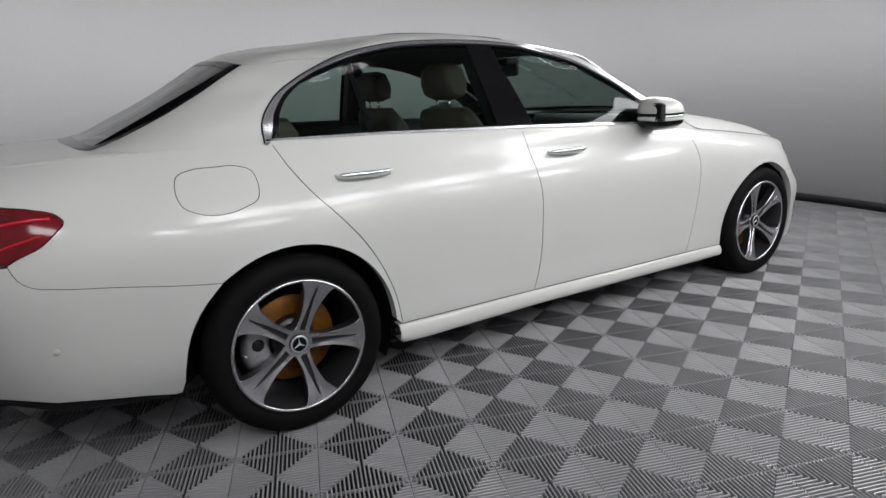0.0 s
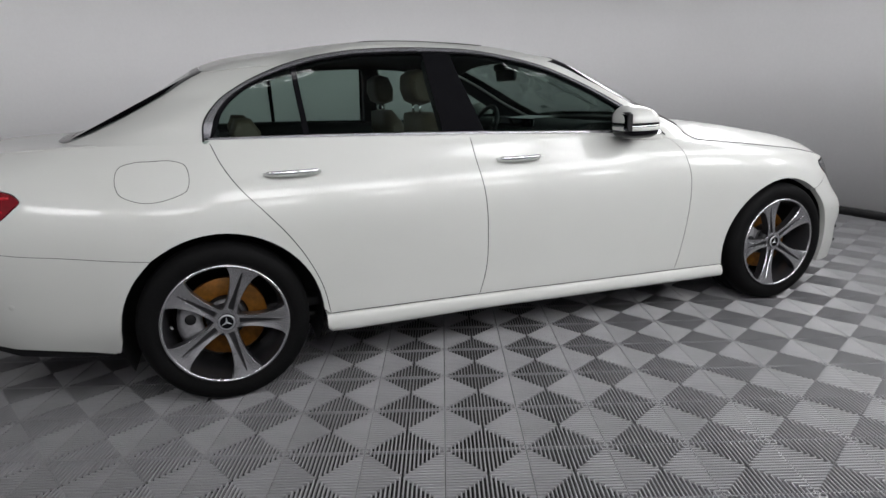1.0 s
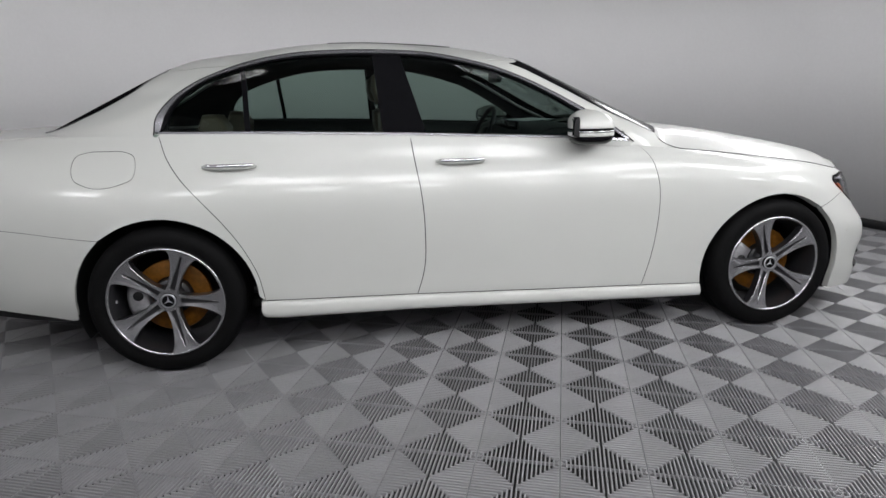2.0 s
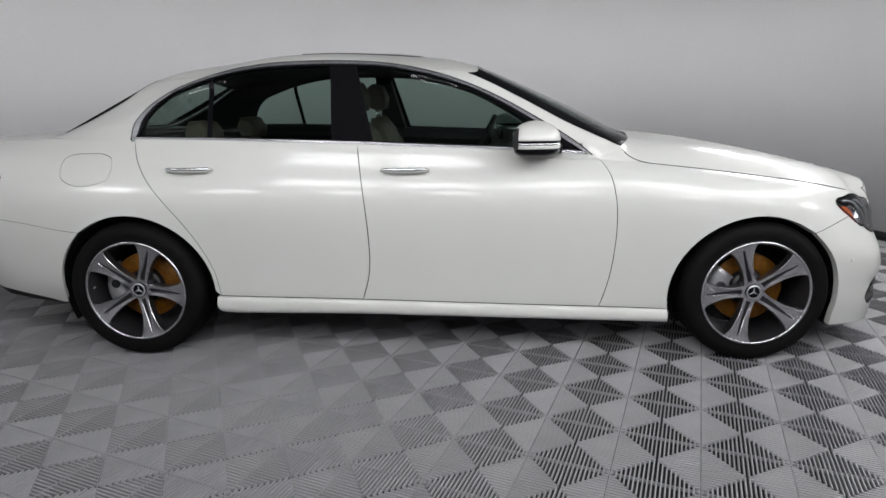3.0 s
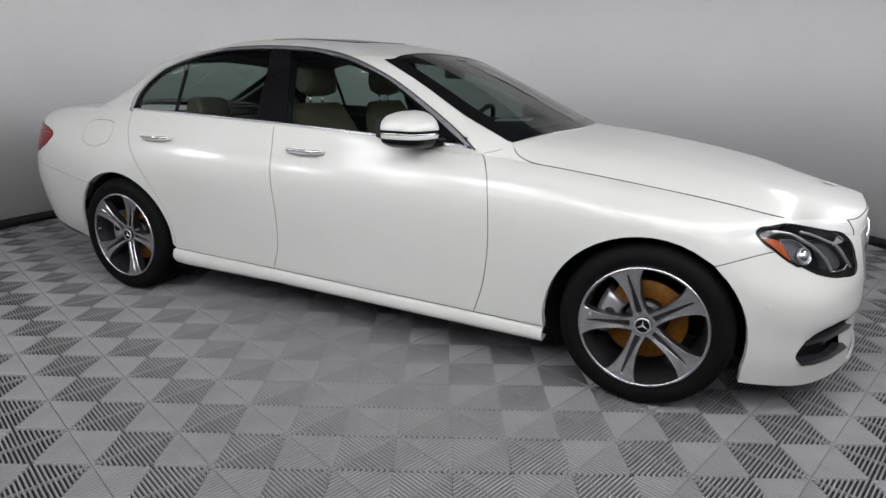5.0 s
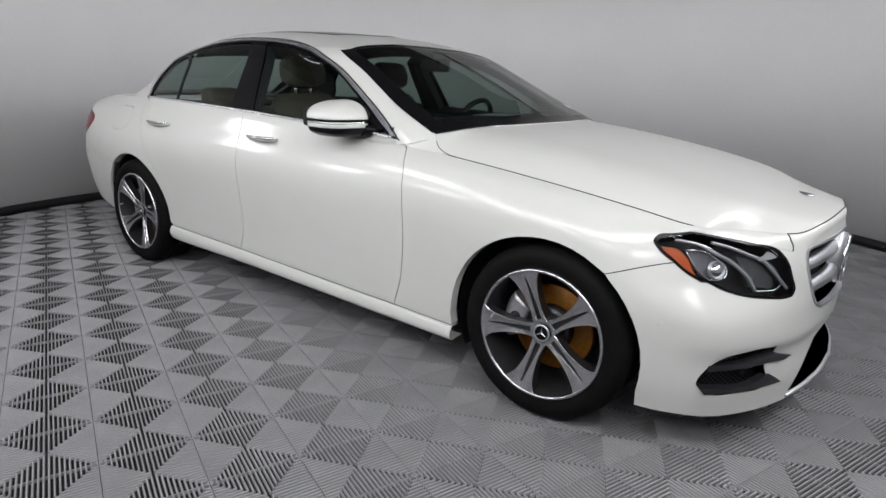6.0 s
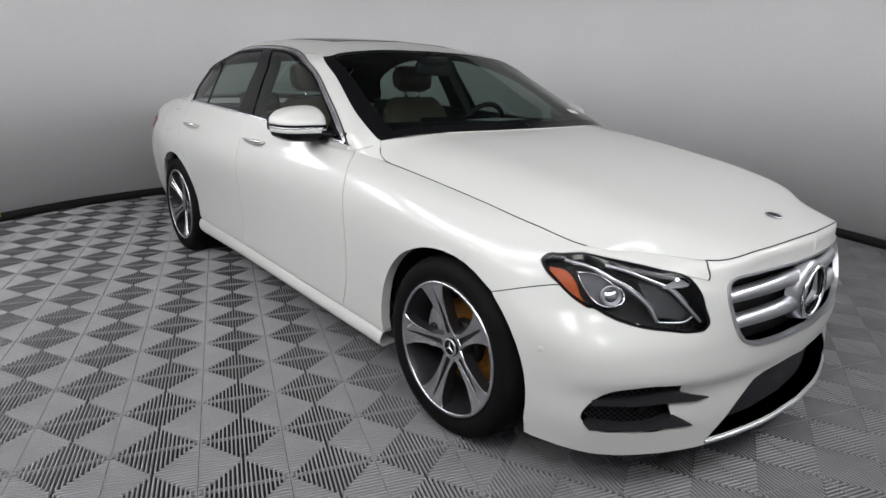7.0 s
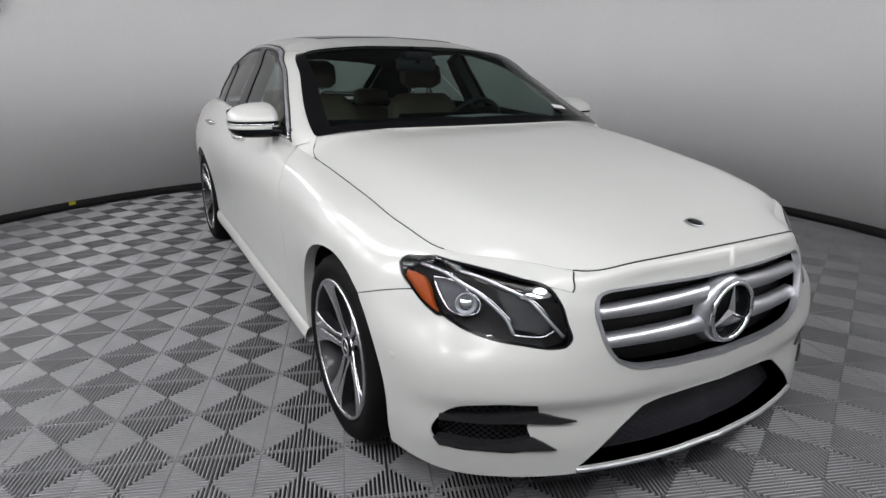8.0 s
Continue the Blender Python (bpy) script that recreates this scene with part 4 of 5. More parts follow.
        bolt = lathe([(0, -.001), (.009, -.001), (.0115, .003), (.0115, .03)], 12)
        bmesh.ops.translate(bolt, vec=(.047 * math.cos(a), 0, .047 * math.sin(a)), verts=bolt.verts)
        part("wheel_bolt", bolt, RIM_DARK, rim, "dark wheel bolt")
    part("hub", lathe([(0, .001), (.033, .001), (.04, .006), (.06, .012), (.064, .05)], 40), RIM_DARK, rim)
    cap = part("hub_cap", lathe([(0, -.012), (.028, -.012), (.033, -.009), (.034, .0)], 40), BLACK_GLOSS, rim, "black hub cap with silver emblem")
    part("disc", lathe([(.09, .075), (.163, .072), (.165, .074), (.165, .10), (.09, .102)], 56), DISC, wheel, "rust-brown brake disc")
    part("disc_bell", lathe([(.0, .05), (.078, .05), (.082, .056), (.084, .09)], 40), RIM_DARK, wheel)
    rows = []
    for q in np.linspace(143, 203, 9):
        c, sn = math.cos(radians(q)), math.sin(radians(q))
        rows.append([(r * c, y, r * sn) for r, y in ((.094, .045), (.106, .030), (.172, .030), (.190, .045), (.190, .12), (.094, .12))])
    caliper = part("caliper", grown(rows, closed=True), CAST, wheel, "grey cast brake caliper")
    pin = lathe([(0, .026), (.018, .026), (.022, .030), (.022, .05)], 20)
    bmesh.ops.translate(pin, vec=(-.136, -.004, .018), verts=pin.verts)
    part("piston_cover", pin, BLACK_PLASTIC, caliper, "black caliper cover")
    valve = tube([(-.205, -.030, .02), (-.198, -.05, .02)], .004, 8)
    part("valve", valve, CAST, wheel)
    ring = lathe([(.0265, -.013), (.031, -.0145), (.0335, -.011)], 40)
    part("cap_ring", ring, SATIN, rim)
    mark = emblem_blades(.0265)
    bmesh.ops.translate(mark, vec=(0, -.0122, 0), verts=mark.verts)
    part("emblem", mark, SATIN, rim, "silver three-bladed emblem")
    return wheel


for x in (REAR_HUB, FRONT_HUB):
    for side in (-1, 1):
        w = make_wheel(x, side * (.862 + HALF_MORE), 68 if x == REAR_HUB else 110)
        if side > 0:
            w.matrix_basis = pose(x, .862 + HALF_MORE, HUB_Z, 0, 0, 180)


# ---- wheel wells and underside ----
def wheel_well(x, side):
    rows = []
    for q in np.linspace(-25, 205, 40):
        c, s = math.cos(radians(q)), math.sin(radians(q))
        rows.append([(x + r * c, side * y, HUB_Z + r * s) for y, r in ((.868, .396), (.85, .40), (.62, .40), (.60, .36), (.60, .02))])
    return part("wheel_liner", grown(rows), BLACK_PLASTIC, car, "black wheel arch liner")


for x in (REAR_HUB, FRONT_HUB):
    for side in (-1, 1):
        wheel_well(x, side)
bm = box((3.2, 1.30, .05), (1.45, 0, .215), .02)
box((1.15, 1.16, .05), (-.48, 0, .27), .02, 2, bm)
box((.75, 1.1, .05), (3.2, 0, .21), .02, 2, bm)
part("underbody", bm, BLACK_PLASTIC, car)
bm = box((.9, 1.12, .44), (3.02, 0, .50), .03)
part("engine_bay", bm, BLACK_PLASTIC, car)


# ---- small trim on the skin ----
def on_skin(skin, uv, bm, side=-1, lift=0.0):
    """Lays a bmesh made round the z axis on the skin, z along the normal, and mirrors it to the given side."""
    p, n = skin.at([uv])[0], skin.normals([uv])[0]
    if skin is not body and n[2] < 0:
        n = -n
    z = Vector(n)
    x = Vector((1, 0, 0)) if abs(z.x) < .8 else Vector((0, 1, 0))
    x = (x - z * x.dot(z)).normalized()
    y = z.cross(x)
    m = Matrix((x, y, z)).transposed().to_4x4()
    m.translation = Vector(p) + z * lift
    bmesh.ops.transform(bm, matrix=m, verts=bm.verts)
    if side < 0:
        bmesh.ops.scale(bm, vec=(1, -1, 1), verts=bm.verts)
        bmesh.ops.reverse_faces(bm, faces=bm.faces)
    return bm


for side in (-1, 1):
    b = lathe([(0, .0010), (.0085, .0010), (.0105, .0)], 24, "z")
    part("parking_sensor", on_skin(body, body.find([(3.355, .492)])[0], b, side), PAINT, car, "white parking sensor")
    b = lathe([(0, .0016), (.010, .0016), (.0115, .0)], 24, "z")
    part("parking_sensor", on_skin(body, body.find([(-.72, .50)])[0], b, side), PAINT, car, "white parking sensor")
b = lathe([(0, .003), (.024, .003), (.028, .0)], 32, "z")
hood_at = bonnet.find([(3.60, 0.0)], "xy")[0]
badge = part("bonnet_badge", on_skin(bonnet, hood_at, b, 1, .001), BLACK_GLOSS, car, "small round dark badge with a silver ring")
part("badge_ring", on_skin(bonnet, hood_at, lathe([(.023, .003), (.0265, .005), (.0295, .001)], 32, "z"), 1, .001), SATIN, badge)


def door_handle(x0, x1, z, door, side):
    """A grip bar bowed off the door, with a bright inlay and a shallow cup behind it."""
    rows, inlay = [], []
    for s in np.linspace(0, 1, 15):
        x = x0 + (x1 - x0) * s
        p = body.at(body.find([(x, z)]))[0]
        bow = .034 * math.sin(math.pi * min(max(s, 0), 1)) ** .35
        h = .0125 * (math.sin(math.pi * (s * .94 + .03)) ** .3)
        y = p[1] + .002 + bow
        rows.append([(x, side * (y + dy * .007), z + dz * h) for dy, dz in ((-1, -.8), (.3, -1), (1, -.5), (1, .3), (.5, 1), (-1, .9))])
        inlay.append((x, side * (y + .0072), z + .0055))
    handle = part("handle", grown(rows, closed=True), PAINT, door, "white door handle with a chrome strip")
    part("handle_strip", tube(inlay, [.001] + [.0078] * 13 + [.001], 8), CHROME, door, "chrome handle strip")
    return handle


for k, side in ((0, -1), (1, 1)):
    door_handle(.205, .430, .919, rear_doors[k], side)
    door_handle(1.215, 1.437, .912, front_doors[k], side)


# ---- door mirrors ----
def door_mirror(side):
    """A pod of level slices: black foot, white band, dark indicator, white cap; black rim and mirror glass behind, arm."""
    def slices(z0, z1, n, scale):
        out = []
        for z in np.linspace(z0, z1, n):
            g, lean = scale(z)
            loop = []
            for a in np.linspace(0, 360, 45)[:-1]:
                c, q = math.cos(radians(a)), math.sin(radians(a))
                x, y = math.copysign(abs(c) ** .62, c), math.copysign(abs(q) ** .62, q)
                y01 = .5 - .24 * (1 - g) + .5 * y * g
                loop.append((1.918 + lean + .102 * x * g - .035 * (y01 - .5), side * (.840 + .214 * y01), z))
            out.append(loop)
        return grown(out, closed=True)

    dome = lambda z: (max(1 - max((z - 1.045) / .081, 0) ** 2.6, .002) ** .5, -.012 * max((z - 1.045) / .08, 0))
    mirror = new("door_mirror")
    mirror.parent = car
    tagged(mirror, "white door mirror with dark indicator band and black foot")
    part("cap", slices(1.047, 1.126, 22, dome), PAINT, mirror)
    part("indicator", slices(1.0355, 1.047, 3, lambda z: (.985, 0)), BLACK_GLOSS, mirror, "dark glossy indicator band")
    part("indicator_strip", slices(1.0285, 1.036, 4, lambda z: (1.0, 0)), CHROME, mirror, "silver line under the indicator")
    part("band", slices(1.012, 1.029, 4, lambda z: (.985 + .01 * (z - 1.014) / .0145, 0)), PAINT, mirror)
    part("foot", slices(.974, 1.0145, 8, lambda z: (.97 - .26 * max((1.004 - z) / .030, 0) ** 2, 0)), BLACK_GLOSS, mirror, "gloss black mirror underside")
    rear = [[(1.832 - .035 * (s - .5) + d, side * (.868 + .186 * s), 1.050 + (z - 1.050) * (1 - .45 * abs(2 * s - 1) ** 4)) for d, z in ((.012, 1.100), (-.008, 1.096), (-.012, 1.06), (-.012, 1.02), (-.008, 1.006), (.012, 1.002))] for s in np.linspace(.06, .93, 9)]
    part("rim", grown(rear, closed=True), BLACK_PLASTIC, mirror, "black rim round the mirror glass")
    part("mirror_glass", grown([[(1.8185 - .035 * (s - .5), side * (.868 + .186 * s), 1.05 + dz * (1 - .5 * abs(2 * s - 1) ** 4)) for dz in (-.036, .038)] for s in np.linspace(.10, .88, 6)]), DARK_REFLECTION, mirror, "mirror glass coloured dark for the dim room it reflects")
    part("arm", grown([[(x, side * y, z) for x, z in ((xa, za), (xb, za), (xb, zb), (xa, zb))] for y, xa, xb, za, zb in ((.80, 1.97, 2.07, .975, 1.02), (.86, 1.93, 2.04, .980, 1.02), (.92, 1.87, 2.0, .985, 1.03))], closed=True), BLACK_GLOSS, mirror, "gloss black mirror arm")
    return mirror


door_mirror(-1)
door_mirror(1)

# ---- windscreen border, cowl, sunroof ----
halves("windscreen_border", sheet(cabin, np.r_[ws, [(0, v) for v in np.linspace(rows_v[4], rows_v[1], 20)][1:-1]], [np.r_[[(u, rows_v[1] + .05) for u in np.linspace(-.05, cabin.ku[3] - .05, 20)], [(cabin.ku[3] - .045, v) for v in np.linspace(rows_v[1] + .08, rows_v[4] - .06, 14)], [(u, rows_v[4] - .03) for u in np.linspace(cabin.ku[3] - .05, -.05, 20)]]], step=.03, gap=0, depth=0, lift=.002, middle=True), BLACK_GLOSS, car, "black windscreen border", whole=True)
cowl_uv = np.r_[[(u, rows_v[0]) for u in np.linspace(0, cabin.ku[3] - .14, 20)], [(u, rows_v[1] + .004) for u in np.linspace(cabin.ku[3] - .13, 0, 20)]]
halves("cowl", sheet(cabin, cowl_uv, step=.04, gap=0, depth=0, lift=-.035, middle=True), BLACK_PLASTIC, car, "black cowl panel", whole=True)
halves("rear_window_border", sheet(cabin, bl, [np.r_[[(top_u + .05, v) for v in (rows_v[1] + .04, rows_v[4] - .04)], [(u, rows_v[4] - .04) for u in np.linspace(top_u, cabin.ku[10] + .05, 12)], [(u, rows_v[1] + .04) for u in np.linspace(cabin.ku[10] + .04, top_u, 12)]]], step=.03, gap=0, depth=0, lift=.002), BLACK_GLOSS, car, "black rear window border", whole=True)
sun = np.r_[cabin.find([(1.365, y) for y in np.linspace(0.001, .40, 10)], "xy"), cabin.find([(x, .43) for x in np.linspace(1.33, .78, 14)], "xy"), cabin.find([(.75, y) for y in np.linspace(.40, .001, 10)], "xy")]
v, f, n = sheet(cabin, sun, step=.04, gap=0, depth=.003, lift=.003)
halves("sunroof", (v, f, n), BLACK_GLOSS, car, "dark glass sunroof", whole=True)

# ---- headlamps ----
def nose_tube(points, radius, lift, side, axes="xz"):
    uv = body.find(strung([(p[0], p[2]) if axes == "xz" else (p[1], p[2]) for p in points], .01), axes, NOSE)
    p, n = body.at(uv), body.normals(uv)
    q = p + n * lift
    return tube([(a[0], side * a[1], a[2]) for a in q], radius, 8)


def one_side(name, made, mat, parent, side, label=""):
    v, f, n = made
    if side < 0:
        v, n, f = v * (1, -1, 1), n * (1, -1, 1), [tuple(reversed(q)) for q in f]
    return part(name, mesh_of(name, v, f, n), mat, parent, label)


def headlamp(side):
    lamp = new("headlamp")
    lamp.parent = car
    tagged(lamp, "clear headlamp with amber reflector and silver light guides")
    one_side("housing", sheet(body, inset(lamp_uv, .004), step=.03, gap=0, depth=-.066, lift=-.07), BLACK_PLASTIC, lamp, side, "dark lamp housing")
    one_side("lens", sheet(body, lamp_uv, step=.025, gap=.0015, depth=.006, lift=.0005), LENS, lamp, side, "clear lamp lens").visible_shadow = False
    one_side("lens_border", sheet(body, lamp_uv, [inset(lamp_uv, .011)], step=.03, gap=.0015, depth=0, lift=.0016), BLACK_GLOSS, lamp, side, "black lens border")
    amber_uv = line_uv(strung([(3.310, .729), (3.360, .720), (3.391, .691), (3.410, .658), (3.440, .617), (3.425, .622), (3.383, .645), (3.340, .680), (3.317, .706), (3.310, .729)], .01))[:-1]
    one_side("side_reflector", sheet(body, amber_uv, step=.012, gap=0, depth=.02, lift=-.010), AMBER, lamp, side, "dark amber side reflector")
    yz = lambda pts: [(0, y, z) for y, z in pts]
    for pts in ([(.814, .753), (.778, .741), (.748, .715), (.713, .692), (.686, .662), (.659, .622), (.650, .589)], [(.739, .749), (.691, .734), (.647, .708), (.604, .681), (.578, .642), (.538, .586)]):
        part("light_guide", nose_tube(yz(pts), .0055, -.016, side, "yz"), SATIN, lamp, "silver light guide")
        part("light_guide", nose_tube(yz([(y - .011, z - .003) for y, z in pts[:-1]]), .0028, -.014, side, "yz"), CHROME, lamp, "thin chrome light guide")
    part("lower_trim", nose_tube(yz([(.650, .589), (.612, .586), (.580, .588), (.559, .603)]), .0028, -.014, side, "yz"), CHROME, lamp, "thin chrome line")
    part("lower_trim", nose_tube(yz([(.808, .616), (.767, .597), (.696, .585)]), .0028, -.012, side, "yz"), CHROME, lamp, "thin chrome line")
    wedge = front([(.622, .690), (.548, .712), (.544, .700), (.566, .690), (.622, .682)], .02)
    one_side("lamp_fin", sheet(body, wedge, step=.02, gap=0, depth=.01, lift=-.010), CHROME, lamp, side, "bright chrome fin")
    bowl = front([(.805, .722), (.774, .721), (.741, .700), (.714, .671), (.719, .642), (.751, .630), (.779, .636), (.799, .675), (.805, .722)])[:-1]
    one_side("reflector", sheet(body, bowl, step=.02, gap=0, depth=.02, lift=-.040), BOWL, lamp, side, "grey reflector bowl")
    edge_p = body.at(bowl) - body.normals(bowl) * .030
    part("reflector_edge", tube([(a[0], side * a[1], a[2]) for a in edge_p], .0028, 6, closed=True), CHROME, lamp, "chrome reflector edge")
    uv = body.find([(.745, .660)], "yz", NOSE)[0]
    part("projector_ring", on_skin(body, uv, lathe([(.031, .0), (.030, .012), (.027, .012), (.026, .0)], 32, "z"), side, -.036), SATIN, lamp, "silver projector ring")
    part("projector_lens", on_skin(body, uv, lathe([(0, .020), (.011, .0185), (.020, .012), (.026, .001)], 32, "z"), side, -.036), CHROME, lamp, "projector lens")
    chamber = front([(.670, .700), (.613, .681), (.588, .643), (.569, .599), (.580, .590), (.611, .596), (.651, .605), (.658, .638), (.670, .700)])[:-1]
    one_side("chamber", sheet(body, chamber, step=.02, gap=0, depth=.02, lift=-.036), CHAMBER, lamp, side, "smoky grey lamp chamber")
    return lamp


headlamp(-1)
headlamp(1)

# ---- grille ----
def lattice(uv, pitch, lift, bar=.003, slant=1.0):
    """A mesh of crossing bars that fills an opening of the nose: vertices, faces, normals."""
    lo, hi = uv.min(0), uv.max(0)
    verts, faces = [], []
    span = (hi - lo).sum()
    for sgn in (1, -1):
        for o in np.arange(-span, span, pitch):
            n = 80
            u = np.linspace(lo[0], hi[0], n)
            v = (lo[1] if sgn > 0 else hi[1]) + sgn * slant * (u - lo[0] - o)
            q = np.c_[u, v]
            ok = within(q, uv)
            for i in np.where(ok[:-1] & ok[1:])[0]:
                a, b = q[i], q[i + 1]
                k = len(verts)
                p, m = body.at([a, b]), body.normals([a, b])
                up = np.array((0, 0, bar))
                for w, nn in zip(p, m):
                    verts += [w + nn * lift - up, w + nn * lift + up]
                faces.append((k, k + 2, k + 3, k + 1))
    return np.array(verts), faces


def drawn(uv, d):
    """An opening's outline, drawn in by d but left open to the middle line."""
    q = inset(np.r_[uv, [(-.08, uv[-1][1]), (-.08, uv[0][1])]], d)[:-2]
    return np.r_[q, [(0, q[-1][1]), (0, q[0][1])]]


grille = new("grille")
grille.parent = car
tagged(grille, "black grille with two silver slats and a large round emblem")
halves("backing", sheet(body, drawn(grille_uv, .004), step=.04, gap=0, depth=-.055, lift=-.06, middle=True), BLACK_PLASTIC, grille, "black grille backing", whole=True)
halves("surround", sheet(body, grille_open[:-2].tolist() + [(0, grille_uv[-1][1]), (0, grille_uv[0][1])], [np.r_[inset(np.r_[grille_uv, [(-.08, grille_uv[-1][1]), (-.08, grille_uv[0][1])]], .011)]], step=.03, gap=.0005, depth=.02, lift=.004, middle=True), SATIN, grille, "satin silver grille surround", whole=True)


def slat(y1, z_low0, z_high0, z_low1, z_high1):
    """A wing-shaped bar across the grille, deeper towards the emblem."""
    rows = []
    for s in np.linspace(-1, 1, 25):
        y = y1 * s
        f = abs(s)
        lo, hi = z_low0 + (z_low1 - z_low0) * f, z_high0 + (z_high1 - z_high0) * f
        p = body.at(body.find([(abs(y) + .001, (lo + hi) / 2)], "yz", NOSE))[0]
        x = p[0] - .016
        rows.append([(x + dx, y, lo + (hi - lo) * h) for dx, h in ((-.03, 0), (.004, 0), (.009, .10), (.004, .16), (.012, .24), (.004, .75), (-.008, 1), (-.03, 1))])
    return grown(rows, closed=True)


part("slat", slat(.440, .640, .688, .628, .661), SATIN, grille, "silver grille slat")
part("slat", slat(.424, .552, .598, .548, .582), SATIN, grille, "silver grille slat")
disc = lathe([(0, -.006), (.086, -.006), (.090, -.002), (.098, .0), (.104, -.02), (.112, -.045)], 56, "x")
bmesh.ops.translate(disc, vec=(3.762, 0, .60), verts=disc.verts)
part("emblem_plate", disc, SATIN, grille, "satin silver round plate")
dark = lathe([(0, .0), (.084, .0), (.086, -.008)], 56, "x")
bmesh.ops.translate(dark, vec=(3.760, 0, .60), verts=dark.verts)
part("emblem_field", dark, BLACK_GLOSS, grille, "gloss black emblem field")
ring = tube([(3.768, .088 * math.cos(q), .60 + .088 * math.sin(q)) for q in np.linspace(0, 2 * math.pi, 49)[:-1]], .0075, 10, closed=True)
part("emblem_ring", ring, CHROME, grille, "chrome ring")
mark = emblem_blades(.086)
bmesh.ops.rotate(mark, cent=(0, 0, 0), matrix=Matrix.Rotation(radians(90), 3, "Z"), verts=mark.verts)
bmesh.ops.translate(mark, vec=(3.764, 0, .60), verts=mark.verts)
part("emblem", mark, CHROME, grille, "chrome three-bladed emblem")

# ---- lower intake and side vents ----
intake = new("lower_intake")
intake.parent = car
tagged(intake, "black mesh intake with a silver lower lip")
closed_intake = np.r_[intake_uv, [(0, intake_uv[-1][1]), (0, intake_uv[0][1])]]
halves("backing", sheet(body, drawn(intake_uv, .004), step=.03, gap=0, depth=-.064, lift=-.065, middle=True), VENT_MESH, intake, "dark grey intake backing", whole=True)
v, f = lattice(inset(closed_intake, .024), .030, -.056, .0014, .75)
halves("mesh", (v, f, np.tile((1.0, 0, 0), (len(v), 1))), VENT_MESH, intake, "dark grey plastic mesh", whole=True)
lip = front([(.50, .190), (.32, .192), (0, .197)], .03)
q = body.at(lip)
half = [[(a[0] - .020, a[1], a[2] + .001), (a[0] + .006, a[1], a[2] + .002), (a[0] + .009, a[1], a[2] - .004), (a[0] + .006, a[1], a[2] - .010), (a[0] - .020, a[1], a[2] - .012)] for a in q]
part("lip", grown(half + [[(x, -y, z) for x, y, z in row] for row in half[::-1][1:]], closed=True), SATIN, intake, "silver lower lip")

UPPER_FIN = [(.832, .362), (.73, .362), (.66, .372), (.607, .380), (.584, .371), (.502, .344), (.551, .338), (.622, .343), (.73, .342), (.832, .344)]
LOWER_FIN = [(.842, .282), (.73, .277), (.674, .284), (.618, .302), (.59, .285), (.556, .261), (.619, .262), (.73, .260), (.83, .262)]


def side_vent(side):
    vent = new("side_vent")
    vent.parent = car
    tagged(vent, "black mesh side vent with two dark fins")
    one_side("backing", sheet(body, inset(vent_uv, .003), step=.03, gap=0, depth=-.054, lift=-.055), BLACK_PLASTIC, vent, side, "black vent backing")
    v, f = lattice(vent_uv, .024, -.035, .002, .75)
    one_side("mesh", (v, f, np.tile((1.0, 0, 0), (len(v), 1))), VENT_MESH, vent, side, "dark grey plastic mesh")
    for shape in (UPPER_FIN, LOWER_FIN):
        uv = body.find(np.array(shape), "yz", (0, body.ku[5]))
        one_side("fin", sheet(body, uv, step=.02, gap=0, depth=.03, lift=.008), RIM_DARK, vent, side, "dark grey fin")
    b = lathe([(0, .002), (.011, .002), (.013, -.01)], 20, "z")
    part("parking_sensor", on_skin(body, body.find([(.70, .318)], "yz", (0, body.ku[5]))[0], b, side, -.02), BLACK_PLASTIC, vent)
    return vent


side_vent(-1)
side_vent(1)

# black valance under the tail
val = np.r_[line_uv([(-.44, .262), (-.6, .30), (-.75, .326)]), [(body.ku[14], body.kv[1])], [(body.ku[16], body.kv[1])], [(body.ku[16], .03)], [(body.ku[14], .03)], line_uv([(-.75, .275), (-.6, .255), (-.44, .236)])]
halves("rear_valance", sheet(body, val, step=.04, gap=0, depth=.02, lift=-.012), BLACK_PLASTIC, car, "black plastic rear valance")

# ---- cabin ----
for uv, nm in ((front_door_uv, "front_door_card"), (rear_door_uv, "rear_door_card")):
    halves(nm, sheet(body, uv, step=.05, gap=.01, depth=0, lift=-.07), DARK_TRIM, car, "dark door lining")
caps = []
for x in np.linspace(.05, 2.16, 30):
    p = cabin.at(cabin.find([(x, belt_line(x, x, 1)[0][1] + .006)], "xz", (cabin.ku[3], cabin.ku[10])))[0]
    caps.append([(x, p[1] - .006, p[2] + .004), (x, p[1] - .05, p[2] + .012), (x, p[1] - .085, p[2] - .01), (x, p[1] - .09, p[2] - .06)])
for side in (-1, 1):
    part("door_capping", grown([[(x, side * y, z) for x, y, z in r] for r in caps]), DARK_TRIM, car, "dark door capping")
halves("pillar_trim", sheet(cabin, frame_uv, [np.r_[ws[:-1], [(-.05, rows_v[4] + .01), (-.05, rows_v[1] - .05)]], inset(clean(dlo), .035), back_open], step=.03, gap=0, depth=0, lift=-.022), DARK_TRIM, car, "dark pillar lining")
halves("headliner", sheet(cabin, roof_uv, step=.05, gap=0, depth=0, lift=-.03), DARK_TRIM, car, "dark headliner", whole=True)
halves("pillar_post", sheet(cabin, pane(1.00, 1.16, .965, 1.065), step=.04, gap=0, depth=.06, lift=-.02), DARK_TRIM, car, "dark centre post lining")
part("cabin_floor", box((2.4, 1.4, .04), (1.0, 0, .30), .01), DARK_TRIM, car)


